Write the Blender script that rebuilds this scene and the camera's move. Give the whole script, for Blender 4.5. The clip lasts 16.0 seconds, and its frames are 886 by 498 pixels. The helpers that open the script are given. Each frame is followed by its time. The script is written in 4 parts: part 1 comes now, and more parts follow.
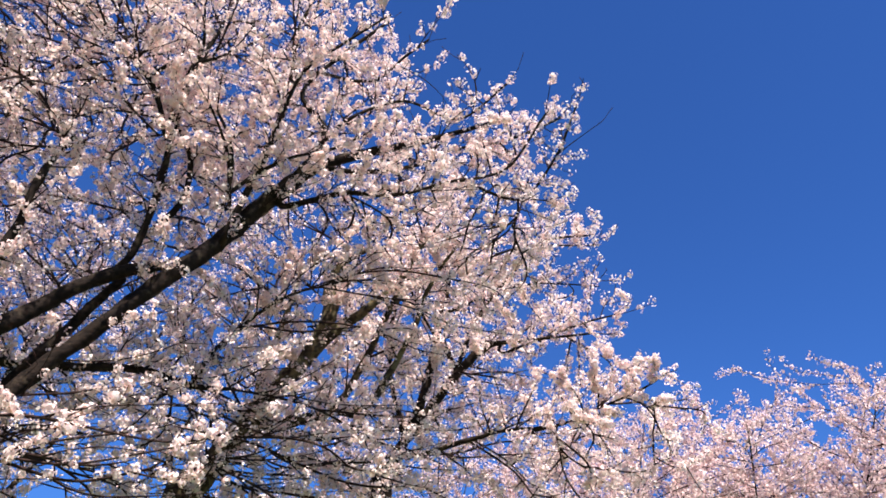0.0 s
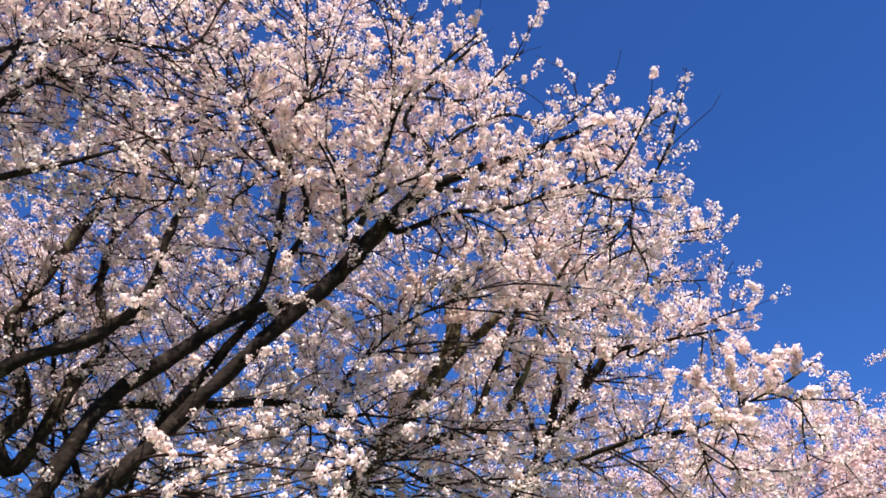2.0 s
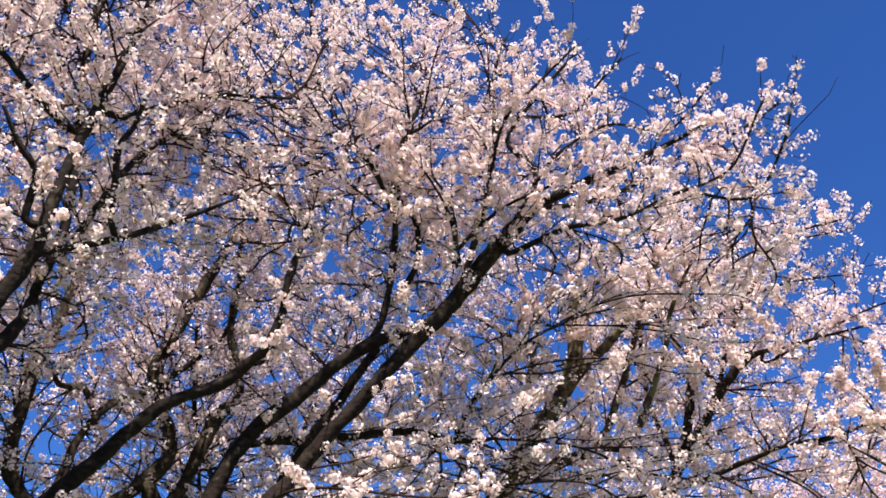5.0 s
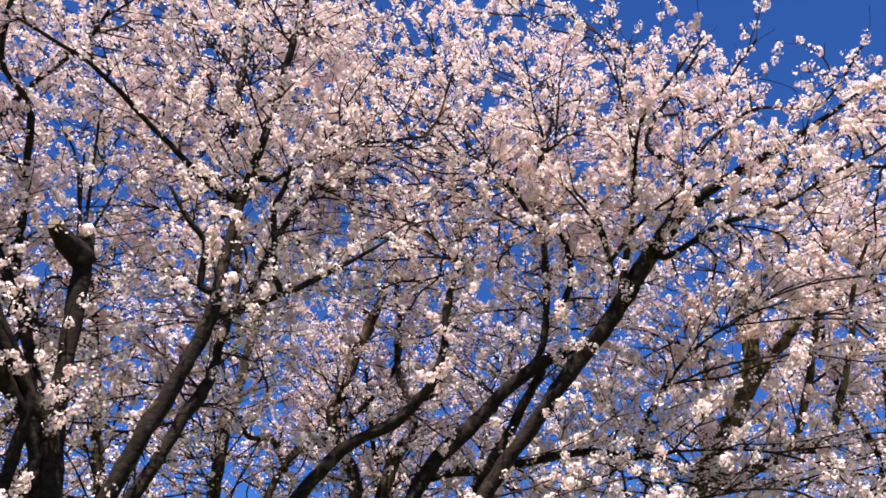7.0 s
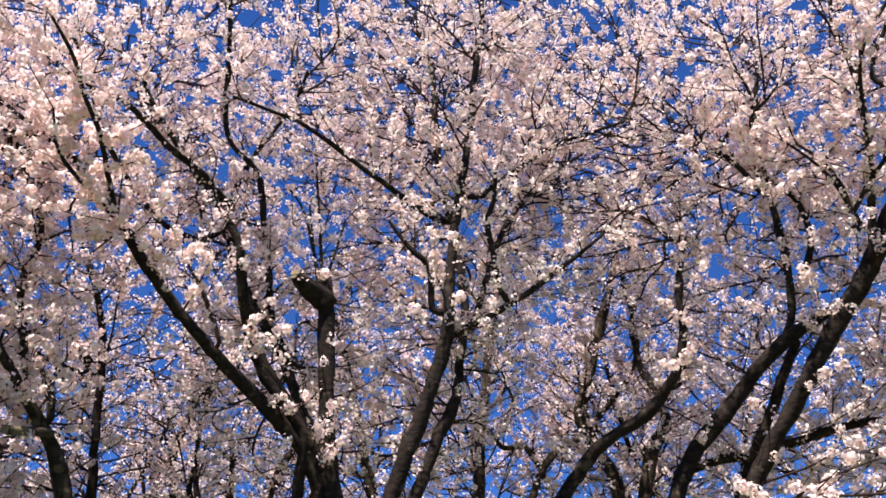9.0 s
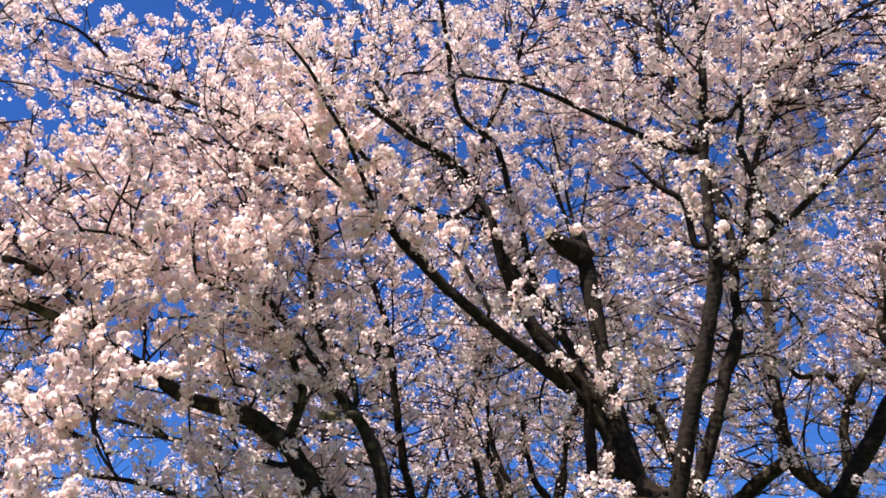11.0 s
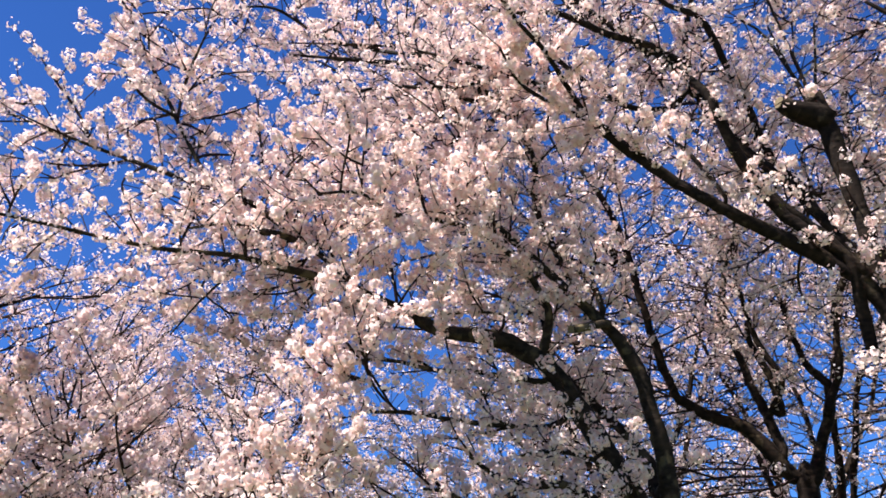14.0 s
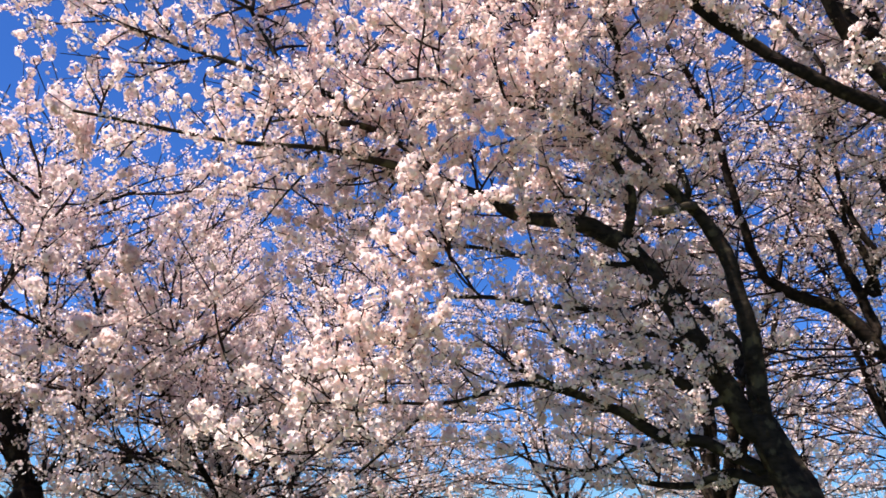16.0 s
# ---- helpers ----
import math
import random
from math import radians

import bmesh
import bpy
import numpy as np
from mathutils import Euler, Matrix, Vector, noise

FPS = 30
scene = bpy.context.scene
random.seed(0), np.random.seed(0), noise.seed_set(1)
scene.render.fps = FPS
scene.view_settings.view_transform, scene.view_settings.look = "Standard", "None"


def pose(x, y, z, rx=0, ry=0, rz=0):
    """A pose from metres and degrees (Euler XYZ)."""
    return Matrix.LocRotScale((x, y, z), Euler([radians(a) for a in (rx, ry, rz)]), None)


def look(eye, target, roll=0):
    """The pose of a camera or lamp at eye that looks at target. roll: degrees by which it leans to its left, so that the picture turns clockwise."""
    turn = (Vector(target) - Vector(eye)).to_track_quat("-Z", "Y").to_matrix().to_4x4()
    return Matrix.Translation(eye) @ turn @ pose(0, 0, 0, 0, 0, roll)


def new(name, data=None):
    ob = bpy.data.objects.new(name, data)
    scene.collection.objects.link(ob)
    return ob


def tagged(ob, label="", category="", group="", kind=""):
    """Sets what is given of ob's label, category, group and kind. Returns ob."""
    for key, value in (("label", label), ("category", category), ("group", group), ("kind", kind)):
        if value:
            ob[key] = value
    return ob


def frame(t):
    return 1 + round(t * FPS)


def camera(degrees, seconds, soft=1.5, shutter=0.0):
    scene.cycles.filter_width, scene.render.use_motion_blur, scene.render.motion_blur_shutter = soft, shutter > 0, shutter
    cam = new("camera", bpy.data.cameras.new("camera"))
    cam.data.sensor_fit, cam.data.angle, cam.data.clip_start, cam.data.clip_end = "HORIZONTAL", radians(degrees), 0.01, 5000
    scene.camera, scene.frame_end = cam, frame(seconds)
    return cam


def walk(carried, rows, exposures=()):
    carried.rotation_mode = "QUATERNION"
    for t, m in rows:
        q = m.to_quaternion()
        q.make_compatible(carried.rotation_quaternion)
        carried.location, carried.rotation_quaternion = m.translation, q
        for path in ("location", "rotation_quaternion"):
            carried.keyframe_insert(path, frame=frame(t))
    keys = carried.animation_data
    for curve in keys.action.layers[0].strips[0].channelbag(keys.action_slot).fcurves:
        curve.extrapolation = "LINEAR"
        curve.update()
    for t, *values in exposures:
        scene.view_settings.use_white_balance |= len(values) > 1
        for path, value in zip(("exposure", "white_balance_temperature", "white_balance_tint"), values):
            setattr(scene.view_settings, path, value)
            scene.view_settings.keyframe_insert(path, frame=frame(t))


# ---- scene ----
cam = camera(57.55, 16.0, soft=1.7)
EYE = Vector((0, 0, 1.6))


def aim(yaw, pitch, roll):
    a, e = radians(yaw), radians(pitch)
    return look(EYE, EYE + Vector((-math.sin(a) * math.cos(e), math.cos(a) * math.cos(e), math.sin(e))), roll)


# The camera turns where it stands, from the right to the left.
PATH = [
    (0, aim(-48.27, 31.27, 0.27)),
    (0.5, aim(-45.60, 31.52, 0.25)),
    (1, aim(-43.55, 31.64, -0.33)),
    (1.5, aim(-41.11, 31.94, -0.83)),
    (2, aim(-38.65, 32.31, -0.53)),
    (2.5, aim(-36.65, 32.73, -0.76)),
    (3, aim(-34.78, 33.17, -0.83)),
    (3.2, aim(-34.54, 33.11, -0.80)),
    (5.3, aim(-27.78, 33.99, -0.22)),
    (5.5, aim(-26.82, 33.77, -0.13)),
    (6, aim(-24.13, 33.94, -0.23)),
    (6.5, aim(-19.69, 34.81, -0.11)),
    (7, aim(-16.20, 35.71, -0.67)),
    (7.5, aim(-12.08, 36.31, -0.84)),
    (8, aim(-8.41, 36.44, -0.86)),
    (8.5, aim(-3.89, 36.25, -0.94)),
    (9, aim(2.72, 35.97, 0.16)),
    (9.2, aim(5.13, 36.05, 0.79)),
    (11.3, aim(27.08, 32.06, 1.62)),
    (11.5, aim(28.95, 31.80, 1.65)),
    (12, aim(31.76, 31.08, 1.31)),
    (12.5, aim(34.60, 29.82, 0.54)),
    (13, aim(37.14, 29.09, 0.16)),
    (13.5, aim(39.71, 27.76, -0.12)),
    (14, aim(42.25, 26.42, -0.11)),
    (14.5, aim(44.55, 24.72, 0.34)),
    (15, aim(46.29, 22.74, 0.53)),
    (15.5, aim(47.22, 20.17, 0.56)),
    (16, aim(48.39, 18.37, 0.72)),
]
walk(cam, PATH, [(0, 1.22), (5, 1.24), (9, 1.275), (16, 1.255)])

# ---- daylight ----
SUN_YAW, SUN_HEIGHT = 160, 61
world = bpy.data.worlds.new("sky")
scene.world = world
world.use_nodes = True
wn, wl = world.node_tree.nodes, world.node_tree.links
sky = wn.new("ShaderNodeTexSky")
sky.sky_type, sky.sun_disc = "NISHITA", False
sky.sun_elevation, sky.sun_rotation = radians(SUN_HEIGHT), radians(-SUN_YAW)
sky.altitude, sky.air_density, sky.dust_density, sky.ozone_density = 400, 1.0, 0.0, 5.0
deep = wn.new("ShaderNodeMix")
deep.data_type, deep.blend_type = "RGBA", "MULTIPLY"
deep.inputs["Factor"].default_value = 1.0
deep.inputs["B"].default_value = (0.43, 0.80, 1.46, 1)
wl.new(sky.outputs[0], deep.inputs["A"])
wl.new(deep.outputs["Result"], wn["Background"].inputs["Color"])
wn["Background"].inputs["Strength"].default_value = 0.0465
lamp = bpy.data.lights.new("sun", "SUN")
lamp.energy, lamp.angle, lamp.color = 5.2, radians(0.53), (1.0, 0.942, 0.88)
sun = new("sun", lamp)
a, e = radians(SUN_YAW), radians(SUN_HEIGHT)
sun.matrix_world = look(Vector((-math.sin(a) * math.cos(e), math.cos(a) * math.cos(e), math.sin(e))) * 60, (0, 0, 0))


# ---- materials ----
def material(name):
    m = bpy.data.materials.new(name)
    m.use_nodes = True
    return m, m.node_tree.nodes, m.node_tree.links, m.node_tree.nodes["Principled BSDF"]


def ramp(n, stops):
    r = n.new("ShaderNodeValToRGB")
    while len(r.color_ramp.elements) < len(stops):
        r.color_ramp.elements.new(0.5)
    for el, (at, c) in zip(r.color_ramp.elements, stops):
        el.position, el.color = at, (*c, 1)
    return r


def petals(name, pale, deep, shade):
    """Thin petals that let part of the light through, paler and pinker from flower to flower."""
    m, n, l, p = material(name)
    geo = n.new("ShaderNodeNewGeometry")
    r = ramp(n, [(0.0, deep), (0.35, shade), (0.75, pale), (1.0, pale)])
    l.new(geo.outputs["Random Per Island"], r.inputs[0])
    patch = n.new("ShaderNodeTexNoise")
    patch.inputs["Scale"].default_value = 1.4
    coord = n.new("ShaderNodeTexCoord")
    l.new(coord.outputs["Object"], patch.inputs["Vector"])
    warm = ramp(n, [(0.35, (1.0, 0.98, 0.95)), (0.65, (1.0, 0.95, 0.97))])
    l.new(patch.outputs["Fac"], warm.inputs[0])
    mix = n.new("ShaderNodeMix")
    mix.data_type, mix.blend_type = "RGBA", "MULTIPLY"
    mix.inputs["Factor"].default_value = 1.0
    l.new(r.outputs[0], mix.inputs["A"])
    l.new(warm.outputs[0], mix.inputs["B"])
    l.new(mix.outputs["Result"], p.inputs["Base Color"])
    p.inputs["Roughness"].default_value = 0.65
    p.inputs["Specular IOR Level"].default_value = 0.25
    thin = n.new("ShaderNodeBsdfTranslucent")
    l.new(mix.outputs["Result"], thin.inputs["Color"])
    both = n.new("ShaderNodeMixShader")
    both.inputs[0].default_value = 0.37
    l.new(p.outputs[0], both.inputs[1])
    l.new(thin.outputs[0], both.inputs[2])
    l.new(both.outputs[0], n["Material Output"].inputs["Surface"])
    return m


def bark_material(name, dark, mid, lichen_dapple, amount):
    m, n, l, p = material(name)
    coord = n.new("ShaderNodeTexCoord")
    band = n.new("ShaderNodeMapping")
    band.inputs["Scale"].default_value = (14, 14, 26)
    l.new(coord.outputs["Object"], band.inputs["Vector"])
    fine = n.new("ShaderNodeTexNoise")
    fine.inputs["Scale"].default_value, fine.inputs["Detail"].default_value = 1.0, 6
    l.new(band.outputs[0], fine.inputs["Vector"])
    r = ramp(n, [(0.32, dark), (0.6, mid), (0.75, [c * 1.25 for c in mid])])
    l.new(fine.outputs["Fac"], r.inputs[0])
    # Pale patches: lichen, and also dapples of sunlight painted into the bark.
    spot = n.new("ShaderNodeTexNoise")
    spot.inputs["Scale"].default_value, spot.inputs["Detail"].default_value = 8.5, 6
    l.new(coord.outputs["Object"], spot.inputs["Vector"])
    cut = ramp(n, [(0.62 - amount * 0.2, (0, 0, 0)), (0.72 - amount * 0.2, (1, 1, 1))])
    l.new(spot.outputs["Fac"], cut.inputs[0])
    mix = n.new("ShaderNodeMix")
    mix.data_type = "RGBA"
    l.new(cut.outputs[0], mix.inputs["Factor"])
    l.new(r.outputs[0], mix.inputs["A"])
    mix.inputs["B"].default_value = (*lichen_dapple, 1)
    l.new(mix.outputs["Result"], p.inputs["Base Color"])
    p.inputs["Roughness"].default_value = 0.85
    p.inputs["Specular IOR Level"].default_value = 0.12
    bump = n.new("ShaderNodeBump")
    bump.inputs["Strength"].default_value, bump.inputs["Distance"].default_value = 0.8, 0.015
    l.new(fine.outputs["Fac"], bump.inputs["Height"])
    l.new(bump.outputs[0], p.inputs["Normal"])
    return m


PETAL = petals("pale_pink_petals", (0.92, 0.824, 0.783), (0.845, 0.605, 0.562), (0.895, 0.735, 0.69))
PETAL_PINK = petals("pink_petals", (0.83, 0.69, 0.665), (0.70, 0.49, 0.475), (0.78, 0.60, 0.58))
# Blush petals, darkened so that shade on the trees behind is in the colour.
PETAL_SHADED_BLUSH = petals("shaded_blush_petals", (0.88, 0.765, 0.738), (0.73, 0.53, 0.505), (0.81, 0.655, 0.628))
BARK = bark_material("cherry_bark", (0.0058, 0.0037, 0.003), (0.0205, 0.013, 0.0094), (0.058, 0.042, 0.027), 0.2)
# On the forked tree the pale patches also paint sun dapples.
BARK_BROWN = bark_material("brown_bark", (0.009, 0.0062, 0.0048), (0.030, 0.021, 0.0145), (0.08, 0.062, 0.035), 0.4)
BARK_GREY = bark_material("lichened_bark", (0.019, 0.0135, 0.009), (0.058, 0.043, 0.027), (0.13, 0.105, 0.058), 0.7)
TWIG = bark_material("twig_bark", (0.012, 0.0058, 0.005), (0.036, 0.019, 0.016), (0.07, 0.05, 0.03), 0.1)
LEAF, n_, l_, p_ = material("young_leaf")
shade_ = n_.new("ShaderNodeNewGeometry")
tone = ramp(n_, [(0.0, (0.13, 0.07, 0.025)), (0.5, (0.15, 0.12, 0.03)), (1.0, (0.12, 0.15, 0.04))])
l_.new(shade_.outputs["Random Per Island"], tone.inputs[0])
l_.new(tone.outputs[0], p_.inputs["Base Color"])
p_.inputs["Roughness"].default_value = 0.5
SAWN, n_, l_, p_ = material("sawn_wood")
rings = n_.new("ShaderNodeTexNoise")
rings.inputs["Scale"].default_value = 30
tone = ramp(n_, [(0.3, (0.07, 0.05, 0.026)), (0.7, (0.21, 0.155, 0.08))])
l_.new(rings.outputs["Fac"], tone.inputs[0])
l_.new(tone.outputs[0], p_.inputs["Base Color"])
p_.inputs["Roughness"].default_value = 0.9
GRASS, n_, l_, p_ = material("spring_grass")
blade = n_.new("ShaderNodeTexNoise")
blade.inputs["Scale"].default_value, blade.inputs["Detail"].default_value = 3.0, 8
tone = ramp(n_, [(0.3, (0.05, 0.07, 0.02)), (0.55, (0.09, 0.12, 0.04)), (0.75, (0.18, 0.16, 0.08))])
co_ = n_.new("ShaderNodeTexCoord")
l_.new(co_.outputs["Object"], blade.inputs["Vector"])
l_.new(blade.outputs["Fac"], tone.inputs[0])
l_.new(tone.outputs[0], p_.inputs["Base Color"])
p_.inputs["Roughness"].default_value = 0.95


# ---- mesh helpers ----
def link_mesh(name, verts, faces, mats, parent=None, slots=None):
    """A mesh object from arrays of vertices and of faces that all have the same number of corners."""
    me = bpy.data.meshes.new(name)
    verts, faces = np.asarray(verts, np.float32), np.asarray(faces, np.int32)
    k = faces.shape[1]
    me.vertices.add(len(verts))
    me.vertices.foreach_set("co", verts.ravel())
    me.loops.add(faces.size)
    me.loops.foreach_set("vertex_index", faces.ravel())
    me.polygons.add(len(faces))
    me.polygons.foreach_set("loop_start", np.arange(0, faces.size, k, dtype=np.int32))
    if slots is not None:
        me.polygons.foreach_set("material_index", np.asarray(slots, np.int32))
    for m in mats:
        me.materials.append(m)
    me.update(calc_edges=True)
    ob = new(name, me)
    ob.parent = parent
    return ob


def smooth_line(points, step):
    """A Catmull-Rom line through (x, y, z, radius) points, cut into steps of about that length."""
    p = np.asarray(points, float)
    p = np.vstack([2 * p[0] - p[1], p, 2 * p[-1] - p[-2]])
    out = []
    for i in range(1, len(p) - 2):
        n = max(2, int(np.linalg.norm(p[i + 1, :3] - p[i, :3]) / step))
        t = np.arange(n)[:, None] / n
        out.append(0.5 * (2 * p[i] + (p[i + 1] - p[i - 1]) * t + (2 * p[i - 1] - 5 * p[i] + 4 * p[i + 1] - p[i + 2]) * t**2
                          + (3 * p[i] - p[i - 1] - 3 * p[i + 1] + p[i + 2]) * t**3))
    line = np.vstack(out + [p[-2:-1]])
    line[:, 3] = np.maximum(line[:, 3], 0.004)
    return line


def across(d):
    """Two unit vectors square to each of the directions d."""
    ref = np.where(np.abs(d[:, 2:3]) < 0.9, [[0, 0, 1.0]], [[1.0, 0, 0]])
    u = np.cross(d, ref)
    u /= np.linalg.norm(u, axis=1, keepdims=True) + 1e-9
    return u, np.cross(d, u)


def tube(name, points, parent, mat, origin, sides=10, step=0.07, knob=0.16, sawn=False, rng=None):
    """A limb: a tapering, slightly knotty tube along the points, closed at both ends."""
    line = smooth_line(points, step)
    c = line[:, :3].copy()
    grow = np.clip(np.arange(len(c)) / 6, 0, 1)[:, None] * np.clip((len(c) - 1 - np.arange(len(c))) / 4, 0, 1)[:, None]
    for k in range(3):
        wave = np.convolve(rng.normal(0, 1, len(c) + 8), np.ones(9) / 9, "valid")
        c[:, k] += wave * grow[:, 0] * np.minimum(line[:, 3], 0.05) * 0.8
    d = np.gradient(c, axis=0)
    d /= np.linalg.norm(d, axis=1, keepdims=True) + 1e-9
    u = np.empty_like(c)
    u[0] = across(d[:1])[0][0]
    for i in range(1, len(c)):
        w = u[i - 1] - d[i] * (u[i - 1] @ d[i])
        u[i] = w / (np.linalg.norm(w) + 1e-9)
    v = np.cross(d, u)
    ang = np.arange(sides) * 2 * np.pi / sides
    lump = rng.normal(0, knob, (len(c) + 4, sides))
    lump = (lump[:-4] + lump[1:-3] + lump[2:-2] + lump[3:-1] + lump[4:]) / 5 * 1.6
    r = line[:, 3:4] * (1 + lump)
    ring = c[:, None] + r[..., None] * (np.cos(ang)[None, :, None] * u[:, None] + np.sin(ang)[None, :, None] * v[:, None])
    m = len(c)
    verts = np.vstack([ring.reshape(-1, 3), c[:1], c[-1:] + (0 if sawn else 1) * d[-1:] * line[-1, 3]]) - np.asarray(origin)
    i = np.arange(m - 1)[:, None] * sides
    j = np.arange(sides)[None, :]
    k = (j + 1) % sides
    q = np.stack([i + j, i + k, i + sides + k, i + sides + j], -1).reshape(-1, 4)
    tri = np.vstack([q[:, [0, 1, 2]], q[:, [0, 2, 3]],
                     np.stack([k[0], j[0], np.full(sides, m * sides)], -1),
                     np.stack([(m - 1) * sides + j[0], (m - 1) * sides + k[0], np.full(sides, m * sides + 1)], -1)])
    slots = np.zeros(len(tri), int)
    if sawn:
        slots[-sides:] = 1
    ob = link_mesh(name, verts, tri, [mat, SAWN] if sawn else [mat], parent, slots)
    ob.data.polygons.foreach_set("use_smooth", np.arange(len(tri)) < len(tri) - (sides if sawn else 0))
    if sawn:
        rim = ring[-1] + d[-1] * 0.004
        fan = np.stack([j[0], k[0], np.full(sides, sides)], -1)
        tagged(link_mesh("cut_face", np.vstack([rim, c[-1:] + d[-1:] * 0.006]) - np.asarray(origin), fan, [SAWN], ob), "weathered pale sawn wood")
    return ob, line


def flower_arrays(centres, size, count, rng, petal=0.0165):
    """Uneven clusters of open five-petalled flowers, each a shallow crumpled cup that faces outwards."""
    n = len(centres)
    i = np.arange(count) + 0.5
    lat, lon = np.arccos(1 - 2 * i / count), np.pi * (1 + 5**0.5) * i
    even = np.stack([np.cos(lon) * np.sin(lat), np.sin(lon) * np.sin(lat), np.cos(lat)], -1)
    q = rng.normal(0, 1, (n, 4))
    q /= np.linalg.norm(q, axis=1, keepdims=True)
    w, x, y, z = q.T
    turn = np.stack([1 - 2 * (y * y + z * z), 2 * (x * y - w * z), 2 * (x * z + w * y), 2 * (x * y + w * z), 1 - 2 * (x * x + z * z), 2 * (y * z - w * x),
                     2 * (x * z - w * y), 2 * (y * z + w * x), 1 - 2 * (x * x + y * y)], -1).reshape(n, 3, 3)
    stretch = rng.uniform(0.62, 1.36, (n, 1, 3))
    g = np.einsum("nij,nkj->nki", turn, even[None] * stretch) + rng.normal(0, 0.2, (n, count, 3))
    at = centres[:, None] + g * (size[:, None, None] * rng.uniform(0.72, 1.04, (n, count, 1)))
    g /= np.linalg.norm(g, axis=2, keepdims=True)
    face = g + rng.normal(0, 0.2, g.shape)
    face = (face / np.linalg.norm(face, axis=2, keepdims=True)).reshape(-1, 3)
    at = at.reshape(-1, 3)
    u, v = across(face)
    m = 4
    spin = rng.uniform(0, 6.28, (len(at), 1)) + np.arange(m)[None] * np.pi / 2 + rng.normal(0, 0.16, (len(at), m))
    far = petal * rng.uniform(0.75, 1.2, (len(at), m)) * rng.uniform(0.8, 1.15, (len(at), 1))
    lift = petal * rng.uniform(-0.1, 0.6, (len(at), m))
    rim = at[:, None] + (np.cos(spin) * far)[..., None] * u[:, None] + (np.sin(spin) * far)[..., None] * v[:, None] + lift[..., None] * face[:, None]
    verts = rim.reshape(-1, 3)
    b = np.arange(len(at))[:, None] * m
    tri = np.concatenate([b + [[0, 1, 2]], b + [[0, 2, 3]]], 1).reshape(-1, 3)
    soft = 0.8 * np.repeat(g.reshape(-1, 3), m, axis=0) + 0.2 * np.repeat(face, m, axis=0)
    return verts, tri, soft / np.linalg.norm(soft, axis=1, keepdims=True)


def place(yaw, far, z):
    return np.array([-math.sin(radians(yaw)) * far, math.cos(radians(yaw)) * far, z])


CLUSTERS = {}


def cluster_mesh(k, mat):
    """One of a few shared meshes of a single flower cluster."""
    if (k, mat.name) not in CLUSTERS:
        rng = np.random.default_rng(900 + k)
        v, f, soft = flower_arrays(np.zeros((1, 3)), np.array([0.046]), 36, rng, 0.0178)
        ob = link_mesh("blossom", v, f, [mat])
        ob.data.polygons.foreach_set("use_smooth", np.ones(len(f), bool))
        ob.data.normals_split_custom_set_from_vertices(soft)
        CLUSTERS[k, mat.name] = ob.data
        bpy.data.objects.remove(ob)
    return CLUSTERS[k, mat.name]


